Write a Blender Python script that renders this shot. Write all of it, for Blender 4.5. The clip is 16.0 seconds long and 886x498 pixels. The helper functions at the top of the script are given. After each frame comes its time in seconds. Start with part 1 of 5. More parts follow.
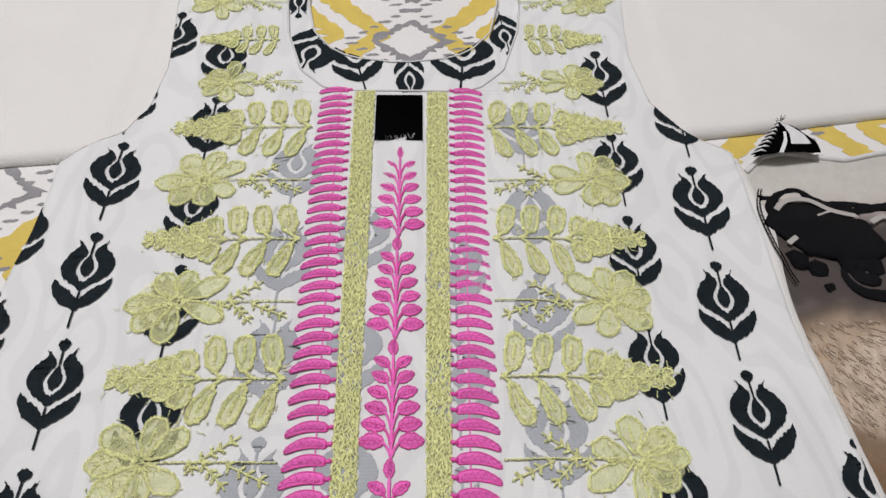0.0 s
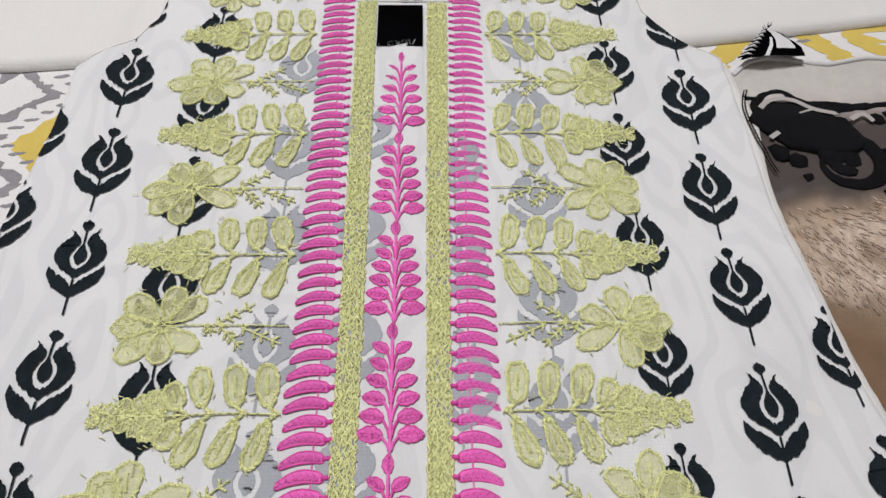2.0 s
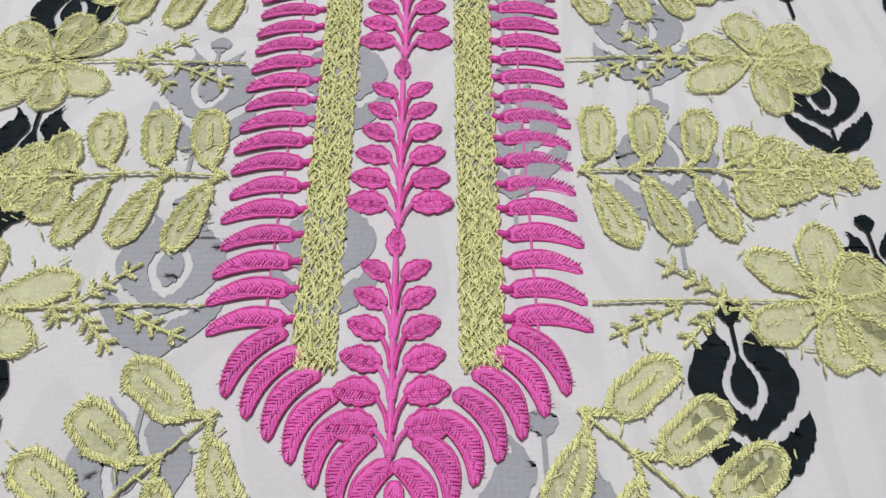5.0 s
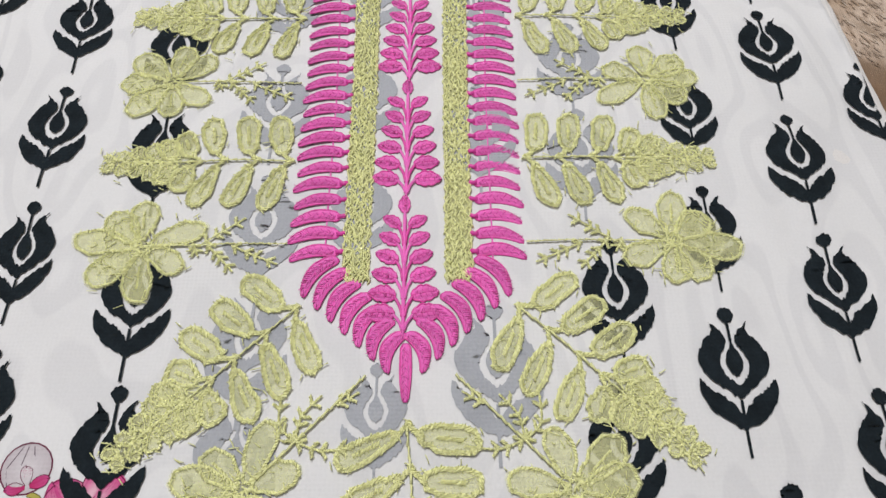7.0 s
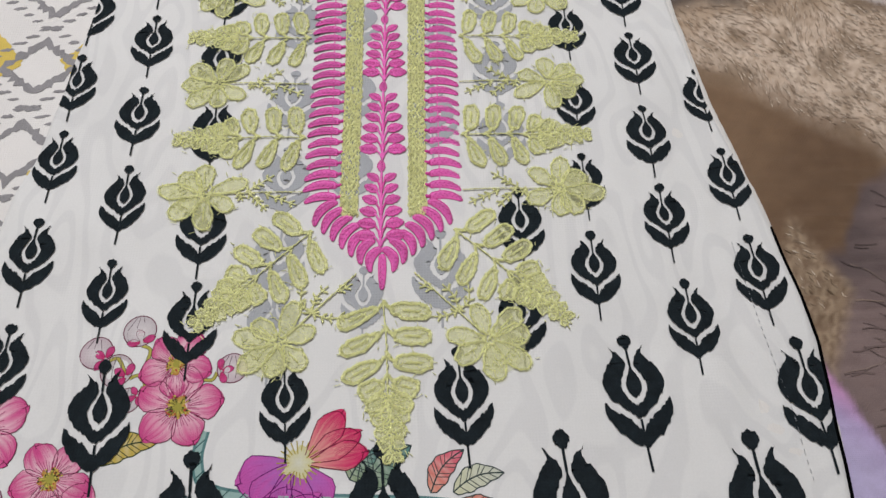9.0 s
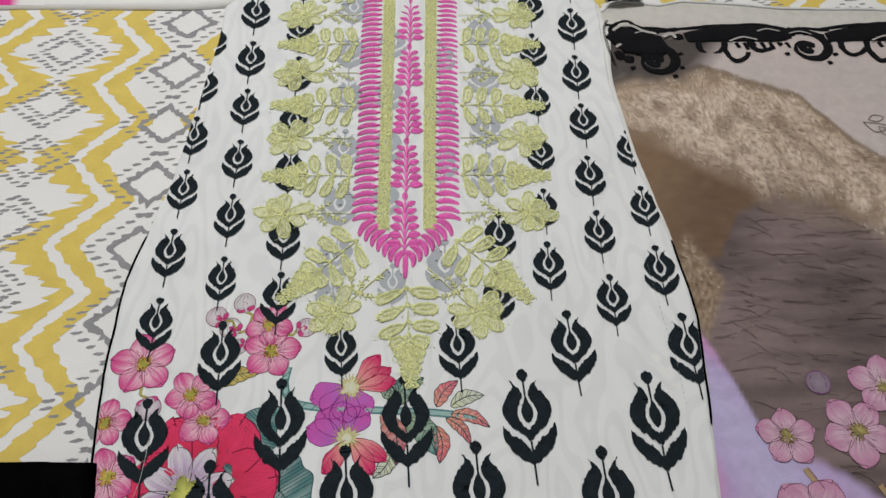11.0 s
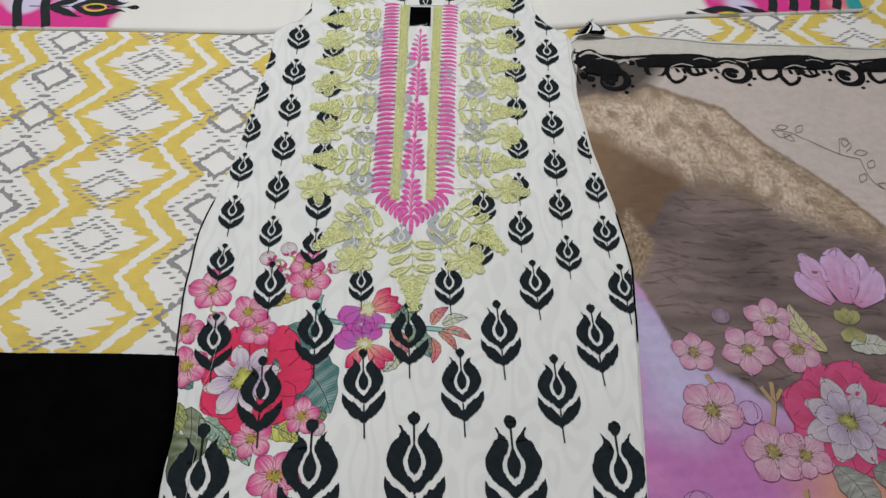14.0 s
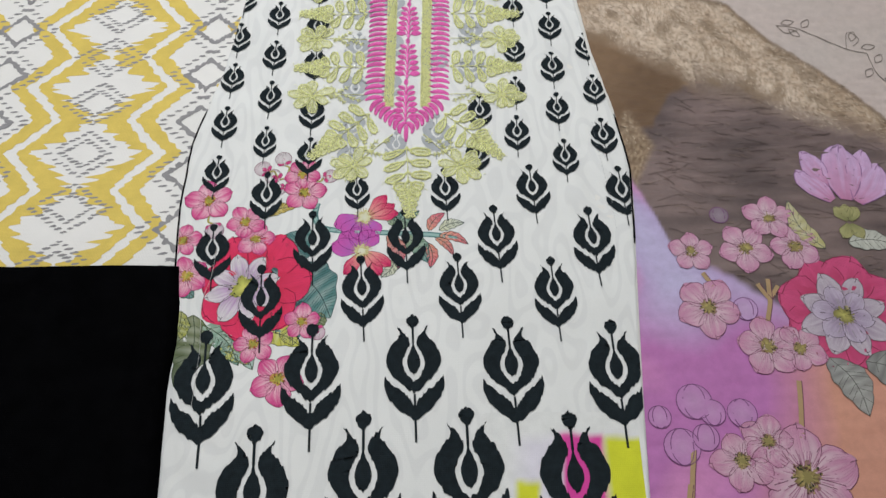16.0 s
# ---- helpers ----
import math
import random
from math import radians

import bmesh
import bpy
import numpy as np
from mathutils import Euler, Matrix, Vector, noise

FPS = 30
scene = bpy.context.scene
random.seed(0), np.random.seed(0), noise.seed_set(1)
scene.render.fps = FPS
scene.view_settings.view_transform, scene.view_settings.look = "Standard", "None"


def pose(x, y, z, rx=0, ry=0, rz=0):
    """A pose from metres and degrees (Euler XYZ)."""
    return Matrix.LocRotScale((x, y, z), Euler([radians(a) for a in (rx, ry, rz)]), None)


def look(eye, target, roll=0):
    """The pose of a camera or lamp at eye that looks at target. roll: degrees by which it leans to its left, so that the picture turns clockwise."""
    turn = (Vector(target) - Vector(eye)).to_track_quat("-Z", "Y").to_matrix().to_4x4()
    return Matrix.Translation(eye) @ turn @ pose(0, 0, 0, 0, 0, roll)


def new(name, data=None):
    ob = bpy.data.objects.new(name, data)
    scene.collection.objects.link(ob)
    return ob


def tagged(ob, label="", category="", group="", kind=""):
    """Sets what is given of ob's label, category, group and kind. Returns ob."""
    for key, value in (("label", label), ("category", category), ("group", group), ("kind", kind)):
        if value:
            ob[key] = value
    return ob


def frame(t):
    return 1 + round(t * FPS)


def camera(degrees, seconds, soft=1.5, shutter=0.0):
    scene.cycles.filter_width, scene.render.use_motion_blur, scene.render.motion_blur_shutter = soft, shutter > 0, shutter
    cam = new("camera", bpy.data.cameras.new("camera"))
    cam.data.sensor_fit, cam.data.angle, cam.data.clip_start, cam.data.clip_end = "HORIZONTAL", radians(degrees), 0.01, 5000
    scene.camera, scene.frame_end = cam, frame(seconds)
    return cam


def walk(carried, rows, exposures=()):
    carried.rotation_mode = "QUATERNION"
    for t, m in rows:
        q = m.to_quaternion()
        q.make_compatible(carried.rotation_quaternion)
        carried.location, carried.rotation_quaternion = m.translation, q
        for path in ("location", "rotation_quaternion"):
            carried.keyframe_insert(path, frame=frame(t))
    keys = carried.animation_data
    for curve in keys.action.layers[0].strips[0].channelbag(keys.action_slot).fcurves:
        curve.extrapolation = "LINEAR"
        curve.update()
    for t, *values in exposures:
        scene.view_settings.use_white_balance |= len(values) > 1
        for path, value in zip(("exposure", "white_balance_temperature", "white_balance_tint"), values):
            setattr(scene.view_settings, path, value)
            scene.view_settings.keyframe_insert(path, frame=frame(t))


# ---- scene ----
# A printed and embroidered tunic laid out flat on a bed, with its trouser cloth and scarf.
cam = camera(63.4, 16.0, soft=1.5)
# Seconds, eye, target, roll.
PATH = [
    (0, (0.0204, 0.0504, 0.4188), (0.0816, 1.4796, -1.5072), 1.8),
    (0.5, (0.0216, 0.0264, 0.4212), (0.1032, 1.4400, -1.5168), 2.4),
    (1, (0.0228, 0.0072, 0.4176), (0.0840, 1.3884, -1.5444), 1.5),
    (1.5, (0.0192, -0.0060, 0.4104), (0.0840, 1.3644, -1.5576), 2.2),
    (2, (0.0216, -0.0156, 0.4092), (0.0744, 1.3332, -1.5744), 1.5),
    (2.5, (0.0204, -0.0144, 0.4032), (0.0516, 1.3260, -1.5888), 0.5),
    (3, (0.0190, -0.0103, 0.3550), (0.0520, 1.0880, -1.3160), 0.8),
    (3.5, (0.0100, -0.0060, 0.2550), (0.0205, 1.0560, -1.4400), -0.4),
    (4, (0.0078, -0.0083, 0.2213), (0.0025, 1.0310, -1.4870), -0.8),
    (4.2, (0.0103, -0.0100, 0.2165), (0.0010, 1.0280, -1.4940), -0.9),
    (6.3, (0.0170, -0.0590, 0.2720), (0.0340, 0.9300, -1.4660), 0.5),
    (6.5, (0.0170, -0.0685, 0.2920), (0.0110, 0.9090, -1.4530), -0.7),
    (7, (0.0192, -0.0984, 0.3480), (0.0228, 1.0224, -1.7736), -0.4),
    (7.5, (0.0264, -0.1344, 0.4056), (0.0420, 0.9780, -1.7208), 0.0),
    (8, (0.0300, -0.1704, 0.4476), (0.0540, 0.9168, -1.6932), 0.1),
    (8.5, (0.0312, -0.2028, 0.4788), (0.0828, 0.9096, -1.6476), 1.6),
    (9, (0.0336, -0.2280, 0.5028), (0.0948, 0.8832, -1.6248), 1.8),
    (9.2, (0.0336, -0.2340, 0.5076), (0.0996, 0.8808, -1.6164), 2.2),
    (11.3, (0.0336, -0.4188, 0.7620), (0.0600, 0.8328, -1.2852), 0.9),
    (11.5, (0.0312, -0.4440, 0.7812), (0.0576, 0.8544, -1.2372), 1.0),
    (12, (0.0348, -0.4956, 0.8232), (0.0564, 0.8976, -1.1304), 1.2),
    (12.5, (0.0300, -0.5412, 0.8520), (0.0372, 0.8724, -1.0872), 1.3),
    (13, (0.0348, -0.5736, 0.8712), (0.0420, 0.7968, -1.0992), 1.3),
    (13.5, (0.0384, -0.5976, 0.8820), (0.0528, 0.7680, -1.0908), 1.1),
    (14, (0.0444, -0.6096, 0.8880), (0.0552, 0.7116, -1.1160), 1.5),
    (14.5, (0.0444, -0.6240, 0.8940), (0.0456, 0.6768, -1.1232), 1.0),
    (15, (0.0504, -0.6300, 0.8928), (0.0324, 0.6360, -1.1460), -0.2),
    (15.5, (0.0528, -0.6336, 0.8820), (0.0396, 0.5628, -1.1976), -0.5),
    (16, (0.0612, -0.6336, 0.8700), (0.0468, 0.4776, -1.2576), -0.9),
]
EXPOSURES = [(0.0, 0.02, 6400, 10.0), (2.0, 0.05, 6350, 10.0), (2.9, 0.14, 6350, 10.0), (3.7, 0.02, 6300, 10.5), (6.5, 0.09, 6350, 10.0), (7.5, 0.16, 6400, 10.0), (8.4, 0.04, 6400, 10.0), (9.2, -0.03, 6450, 9.0), (12.0, -0.03, 6350, 4.0), (13.0, -0.06, 6350, 4.5), (14.0, 0.0, 6350, 4.5), (15.3, 0.06, 6350, 4.0), (16.0, 0.17, 6300, 4.0)]
walk(cam, [(t, look(eye, target, roll)) for t, eye, target, roll in PATH], EXPOSURES)

# ---- light ----
world = bpy.data.worlds.new("room_world")
scene.world = world
world.use_nodes = True
world.node_tree.nodes["Background"].inputs[0].default_value = (0.9, 0.95, 1.0, 1)
world.node_tree.nodes["Background"].inputs[1].default_value = 0.2


def area_lamp(name, place, target, size, watts, colour):
    data = bpy.data.lights.new(name, "AREA")
    data.shape, data.size, data.energy, data.color = "DISK", size, watts, colour
    ob = new(name, data)
    ob.matrix_world = look(place, target)
    return ob


area_lamp("ceiling_lamp_light", (-0.35, 0.75, 2.32), (0, 0, 0), 0.5, 44.5, (0.985, 0.965, 0.985))


# ---- materials ----
def material(name, colour=(0.5, 0.5, 0.5), rough=0.8, metal=0.0, sheen=0.0, attribute=False, vary=0.08, vary_scale=40.0,
             weave=900.0, bump=0.25, alpha=1.0, ghost=0.0, spec=0.3, random=0.0, threads=0.0):
    m = bpy.data.materials.new(name)
    m.use_nodes = True
    n, l = m.node_tree.nodes, m.node_tree.links
    b = n["Principled BSDF"]
    b.inputs["Roughness"].default_value, b.inputs["Metallic"].default_value = rough, metal
    b.inputs["Sheen Weight"].default_value = sheen
    b.inputs["Specular IOR Level"].default_value = spec
    b.inputs["Alpha"].default_value = alpha
    co = n.new("ShaderNodeNewGeometry")
    pos = co.outputs["Position"]

    def mix(kind, a, c, fac):
        x = n.new("ShaderNodeMix")
        x.data_type, x.blend_type = "RGBA", kind
        for socket, value in ((x.inputs[0], fac), (x.inputs[6], a), (x.inputs[7], c)):
            if isinstance(value, bpy.types.NodeSocket):
                l.new(value, socket)
            elif isinstance(value, tuple):
                socket.default_value = (*value[:3], 1)
            else:
                socket.default_value = value
        return x.outputs[2]

    def noisy(scale, detail=3.0):
        x = n.new("ShaderNodeTexNoise")
        x.inputs["Scale"].default_value, x.inputs["Detail"].default_value = scale, detail
        l.new(pos, x.inputs["Vector"])
        return x.outputs["Fac"]

    def ranged(value, a, c, lo, hi):
        x = n.new("ShaderNodeMapRange")
        x.inputs[1].default_value, x.inputs[2].default_value, x.inputs[3].default_value, x.inputs[4].default_value = a, c, lo, hi
        l.new(value, x.inputs[0])
        return x.outputs[0]

    if attribute:
        at = n.new("ShaderNodeAttribute")
        at.attribute_name = "dye"
        base = at.outputs["Color"]
    else:
        base = colour
    dark = (1 - vary * 2.2,) * 3
    base = mix("MULTIPLY", base, mix("MIX", (1.0, 1.0, 1.0), dark, ranged(noisy(vary_scale), 0.3, 0.75, 0.0, 1.0)), 1.0)
    base = mix("MULTIPLY", base, mix("MIX", (1.0, 1.0, 1.0), (1 - vary, 1 - vary, 1 - vary), ranged(noisy(700.0), 0.35, 0.65, 0.0, 1.0)), 1.0)
    if ghost:
        # faint woven-in figure of the cloth
        turned = n.new("ShaderNodeMapping")
        turned.inputs["Rotation"].default_value, turned.inputs["Scale"].default_value = (0, 0, 0.45), (1.0, 0.42, 1.0)
        l.new(pos, turned.inputs["Vector"])
        figure = n.new("ShaderNodeTexNoise")
        figure.inputs["Scale"].default_value, figure.inputs["Detail"].default_value = 26.0, 0.3
        l.new(turned.outputs[0], figure.inputs["Vector"])
        ring = n.new("ShaderNodeMath")
        ring.operation, ring.inputs[1].default_value = "PINGPONG", 0.09
        l.new(figure.outputs["Fac"], ring.inputs[0])
        base = mix("MULTIPLY", base, mix("MIX", (1.0, 1.0, 1.0), (1 - ghost, 1 - ghost, 1 - ghost * 0.9), ranged(ring.outputs[0], 0.045, 0.062, 0.0, 1.0)), 1.0)
    if random:
        oi = n.new("ShaderNodeObjectInfo")
        base = mix("MULTIPLY", base, mix("MIX", (1 - random,) * 3, (1 + random, 1 + random, 1 + random), oi.outputs["Random"]), 1.0)
    l.new(base, b.inputs["Base Color"])
    # weave: two crossed thread waves
    height = None
    for axis in ("X", "Y"):
        wv = n.new("ShaderNodeTexWave")
        wv.bands_direction = axis
        wv.inputs["Scale"].default_value, wv.inputs["Distortion"].default_value = weave / 6.28 if not threads else threads, 1.5
        wv.inputs["Detail"].default_value, wv.inputs["Detail Scale"].default_value = 1.0, 3.0
        l.new(pos, wv.inputs["Vector"])
        if height is None:
            height = wv.outputs["Fac"]
        else:
            ad = n.new("ShaderNodeMath")
            ad.operation = "ADD"
            l.new(height, ad.inputs[0]), l.new(wv.outputs["Fac"], ad.inputs[1])
            height = ad.outputs[0]
    bp = n.new("ShaderNodeBump")
    bp.inputs["Strength"].default_value, bp.inputs["Distance"].default_value = bump, 0.0004
    l.new(height, bp.inputs["Height"]), l.new(bp.outputs[0], b.inputs["Normal"])
    return m


WHITE_COTTON = material("white_cotton", (0.73, 0.73, 0.72), ghost=0.065, vary=0.03, vary_scale=9.0, bump=0.10)
SLEEVE_COTTON = material("sleeve_cotton", (0.74, 0.72, 0.69), vary=0.025, vary_scale=9.0)
SHEET_COTTON = material("sheet_cotton", (0.76, 0.74, 0.72), vary=0.03, vary_scale=12.0)
INK = material("charcoal_ink", (0.014, 0.021, 0.026), spec=0.12, rough=0.85, vary=0.2, vary_scale=120.0)
GREY_INK = material("grey_ink_under_net", (0.40, 0.415, 0.44), vary=0.06)
DYE = material("dyed_print", attribute=True, vary=0.05, vary_scale=60.0)
BLACK_CLOTH = material("black_cloth", (0.0025, 0.0025, 0.003), rough=0.95, spec=0.0, vary=0.2)
PINK_THREAD = material("pink_silk_thread", (1.0, 0.17, 0.62), rough=0.40, sheen=0.3, vary=0.06, vary_scale=300.0, random=0.08, threads=420.0, bump=0.5, spec=0.5)
PINK_CORD = material("deep_pink_cord", (0.80, 0.06, 0.40), rough=0.42, sheen=0.2, vary=0.10, vary_scale=400.0, spec=0.5)
GOLD_THREAD = material("lime_gold_thread", (0.98, 0.99, 0.48), rough=0.36, vary=0.07, vary_scale=300.0, threads=420.0, bump=0.5, spec=0.6)
GOLD_BASE = material("lime_gold_ground", (0.70, 0.70, 0.36), rough=0.6, vary=0.16, vary_scale=260.0, threads=420.0, bump=0.5)
GOLD_NET = material("pale_lime_net", (0.97, 0.98, 0.52), alpha=0.31, rough=0.6, vary=0.09, vary_scale=220.0, bump=0.5)
PLASTER = material("wall_plaster", (0.75, 0.74, 0.72), vary=0.04, vary_scale=3.0, weave=60.0)
FLOOR_TILE = material("floor_tile", (0.45, 0.42, 0.38), rough=0.4, vary=0.1, vary_scale=3.0, weave=60.0)
MATTRESS = material("mattress_ticking", (0.6, 0.58, 0.55), vary=0.05)


# ---- mesh helpers ----
class Build:
    """Vertices, faces, dye colours and material slots of one mesh."""

    def __init__(self):
        self.v, self.f, self.c, self.m = [], [], [], []

    def add(self, verts, faces, colours=None, slot=0):
        k = len(self.v)
        self.v += verts
        self.f += [tuple(i + k for i in f) for f in faces]
        self.c += colours if colours else [(1, 1, 1)] * len(verts)
        self.m += [slot] * len(faces)

    def fan(self, ring, centre=None, colours=None, slot=0, mid=None):
        if centre is None:
            centre = tuple(sum(p[i] for p in ring) / len(ring) for i in range(3))
        n = len(ring)
        cols = None if colours is None else list(colours) + [mid if mid else colours[0]]
        self.add(list(ring) + [centre], [(i, (i + 1) % n, n) for i in range(n)], cols, slot)

    def strip(self, a, b, ca=None, cb=None, slot=0):
        n = len(a)
        cols = None if ca is None else [ca] * n + [cb or ca] * n if not isinstance(ca, list) else ca + cb
        self.add(list(a) + list(b), [(i, i + 1, n + i + 1, n + i) for i in range(n - 1)], cols, slot)

    def band(self, a, b, z, lift, lanes=4, slot=0, colour=None):
        """A print between two lines of (x, y), laid on the cloth z, in several lanes so that it follows the folds."""
        n, verts = len(a), []
        for k in range(lanes + 1):
            t = k / lanes
            for p, q in zip(a, b):
                x, y = p[0] + (q[0] - p[0]) * t, p[1] + (q[1] - p[1]) * t
                verts.append((x, y, z(x, y) + lift))
        self.add(verts, [(k * n + i, k * n + i + 1, (k + 1) * n + i + 1, (k + 1) * n + i) for k in range(lanes) for i in range(n - 1)], [colour] * len(verts) if colour else None, slot)

    def tube(self, pts, r, sides=5, slot=0, taper=True):
        n = len(pts)
        verts, faces = [], []
        for i, p in enumerate(pts):
            a, b = Vector(pts[max(i - 1, 0)]), Vector(pts[min(i + 1, n - 1)])
            d = (b - a).normalized() if (b - a).length > 1e-9 else Vector((1, 0, 0))
            s = d.cross(Vector((0, 0, 1)))
            s = s.normalized() if s.length > 1e-6 else Vector((1, 0, 0))
            u = s.cross(d)
            rr = r[i] if isinstance(r, (list, tuple)) else r * (0.55 if taper and i in (0, n - 1) else 1.0)
            for k in range(sides):
                an = 2 * math.pi * k / sides
                q = Vector(p) + s * (math.cos(an) * rr) + u * (math.sin(an) * rr)
                verts.append(tuple(q))
        for i in range(n - 1):
            for k in range(sides):
                k2 = (k + 1) % sides
                faces.append((i * sides + k, i * sides + k2, (i + 1) * sides + k2, (i + 1) * sides + k))
        faces += [tuple(range(sides))[::-1], tuple((n - 1) * sides + k for k in range(sides))]
        self.add(verts, faces, None, slot)

    def mesh(self, name, *mats, smooth=True):
        me = bpy.data.meshes.new(name)
        me.from_pydata(self.v, [], self.f)
        at = me.attributes.new("dye", "FLOAT_COLOR", "POINT")
        at.data.foreach_set("color", np.array([(*c[:3], 1.0) for c in self.c], dtype=np.float32).ravel())
        for mt in mats:
            me.materials.append(mt)
        me.polygons.foreach_set("material_index", self.m)
        if smooth:
            me.polygons.foreach_set("use_smooth", [True] * len(me.polygons))
        me.update()
        return me


def part(name, build, mats, parent, label=""):
    me = build if isinstance(build, bpy.types.Mesh) else build.mesh(name, *(mats if isinstance(mats, (list, tuple)) else (mats,)))
    ob = new(name, me)
    ob.parent = parent
    return tagged(ob, label)


def box(name, lo, hi, mat, label="", category="", kind="structure"):
    b = Build()
    v = [(x, y, z) for x in (lo[0], hi[0]) for y in (lo[1], hi[1]) for z in (lo[2], hi[2])]
    b.add(v, [(0, 1, 3, 2), (4, 6, 7, 5), (0, 4, 5, 1), (2, 3, 7, 6), (0, 2, 6, 4), (1, 5, 7, 3)])
    return tagged(new(name, b.mesh(name, mat, smooth=False)), label, category, "", kind)


def interp(x, *pairs):
    xs, ys = zip(*sorted(pairs))
    return float(np.interp(x, xs, ys))


def steps(a, c, d):
    n = max(1, round((c - a) / d))
    return [a + (c - a) * i / n for i in range(n + 1)]


def smooth_path(points, n):
    """A Catmull-Rom curve through a few points."""
    p = [points[0], *points, points[-1]]
    out = []
    for i in range(1, len(p) - 2):
        for j in range(n):
            t = j / n
            out.append(tuple(0.5 * (2 * p[i][k] + (p[i + 1][k] - p[i - 1][k]) * t + (2 * p[i - 1][k] - 5 * p[i][k] + 4 * p[i + 1][k] - p[i + 2][k]) * t * t
                                    + (3 * p[i][k] - p[i - 1][k] - 3 * p[i + 1][k] + p[i + 2][k]) * t ** 3) for k in range(len(points[0]))))
    out.append(points[-1])
    return out


def wobble(x, y, scale, seed=0.0):
    return noise.noise(Vector((x * scale, y * scale, seed)))


def kurta_z(x, y):
    flank = min(max((abs(x) - 0.13) / 0.1, 0.0), 1.0)
    return (0.0013 * wobble(x, y, 9, 1.0) + 0.0020 * wobble(x * 1.6 + 0.3 * y, y * 0.5, 11, 3.0) + 0.0005 * wobble(x, y, 45, 5.0)
            + 0.0030 * flank * wobble(x * 1.2 + 0.5 * y, y * 0.4 - x * 0.3, 34, 15.0))


def sheet_z(x, y):
    return -0.010 + 0.0012 * wobble(x, y, 7, 9.0) + 0.0005 * wobble(x, y, 35, 2.0)


def scarf_z(x, y):
    ripple = max(0.0, 1 - abs(y - 0.0) / 0.17)
    return (-0.0045 + 0.0022 * wobble(x, y, 8, 4.0) + 0.0012 * wobble(x * 0.5, y * 2.2, 30, 6.0) + 0.0006 * wobble(x, y, 60, 7.0)
            + 0.0042 * ripple * wobble(x * 0.4, y * 2.5, 70, 8.0))


def sleeve_z(x, y):
    return -0.002 + 0.0018 * wobble(x * 0.6, y, 9, 12.0) + 0.0005 * wobble(x, y, 40, 2.0)


# ---- room ----
box("floor", (-2.2, -2.2, -0.62), (2.2, 2.2, -0.58), FLOOR_TILE)
box("ceiling", (-2.2, -2.2, 2.4), (2.2, 2.2, 2.44), PLASTER)
box("wall_north", (-2.2, 2.2, -0.58), (2.2, 2.26, 2.4), PLASTER)
box("wall_south", (-2.2, -2.26, -0.58), (2.2, -2.2, 2.4), PLASTER)
box("wall_east", (2.2, -2.2, -0.58), (2.26, 2.2, 2.4), PLASTER)
box("wall_west", (-2.26, -2.2, -0.58), (-2.2, 2.2, 2.4), PLASTER)
bed = tagged(new("bed"), "low bed with a pale mattress under a printed sheet", "bed")
b = box("mattress", (-1.3, -1.25, -0.3), (1.3, 1.15, -0.013), MATTRESS, kind="")
b.parent = bed
b = box("bed_base", (-1.28, -1.23, -0.58), (1.28, 1.13, -0.3), MATTRESS, kind="")
b.parent = bed

# ---- printed sheet ----
sheet = tagged(new("bedsheet"), "white sheet with mustard and grey ikat print, spread flat", "bedsheet")
b = Build()
xs, ys = steps(-1.3, 1.3, 0.008), steps(-1.25, 1.15, 0.008)
n = len(xs)
b.add([(x, y, sheet_z(x, y)) for y in ys for x in xs], [(j * n + i, j * n + i + 1, (j + 1) * n + i + 1, (j + 1) * n + i) for j in range(len(ys) - 1) for i in range(n - 1)])
sheet_cloth = part("cloth", b, SHEET_COTTON, sheet)

MUSTARD = material("mustard_dye", (0.69, 0.52, 0.12), vary=0.06, vary_scale=50.0)
GREY_DYE = material("grey_dye", (0.30, 0.29, 0.30), vary=0.1, vary_scale=50.0)
IKAT_X, IKAT_PERIOD, IKAT_TIP, IKAT_STEP = -0.480, 0.325, 0.370, 0.127


def zig(y):
    """1 at the tips of the zigzag, 0 at its nodes."""
    u = ((y - IKAT_TIP) / IKAT_STEP) % 1.0
    return abs(2 * u - 1)


def ragged(y, size, seed):
    """Saw-toothed bleeding of the dye along the thread."""
    k = (y + 0.003 * noise.noise(Vector((y * 60, seed, 3.0))) + seed) * 62
    return size * ((k % 1.0) * 1.5 - 0.6 + 0.8 * noise.noise(Vector((y * 210, seed * 7, 0))))


def ikat_band(build, cx, side, inner, outer, feather, lo, hi):
    a, c = [], []
    for y in steps(lo, hi, 0.003):
        z1 = zig(y) ** 1.1
        x1 = inner[0] + (inner[1] - inner[0]) * z1 + ragged(y, feather, cx + side)
        x2 = outer[0] + (outer[1] - outer[0]) * z1 + ragged(y, 0.0036, cx - side)
        x1 = min(max(x1, 0.002), x2 - 0.001)
        a.append((cx + side * x1, y))
        c.append((cx + side * x2, y))
    build.band(a, c, sheet_z, 0.0003, 4)


def dash(build, x, y, length, width, lift=0.0004):
    pts = 6
    top, low = [], []
    for i in range(pts + 1):
        u = -1 + 2 * i / pts
        w = width * math.sqrt(max(0.0, 1 - u * u)) * random.uniform(0.75, 1.2)
        px, slope = x + u * length, random.uniform(-0.0006, 0.0006)
        py = y + u * length * 0.12 + slope
        top.append((px, py + w, sheet_z(px, py) + lift))
        low.append((px, py - w, sheet_z(px, py) + lift))
    build.strip(top, low)


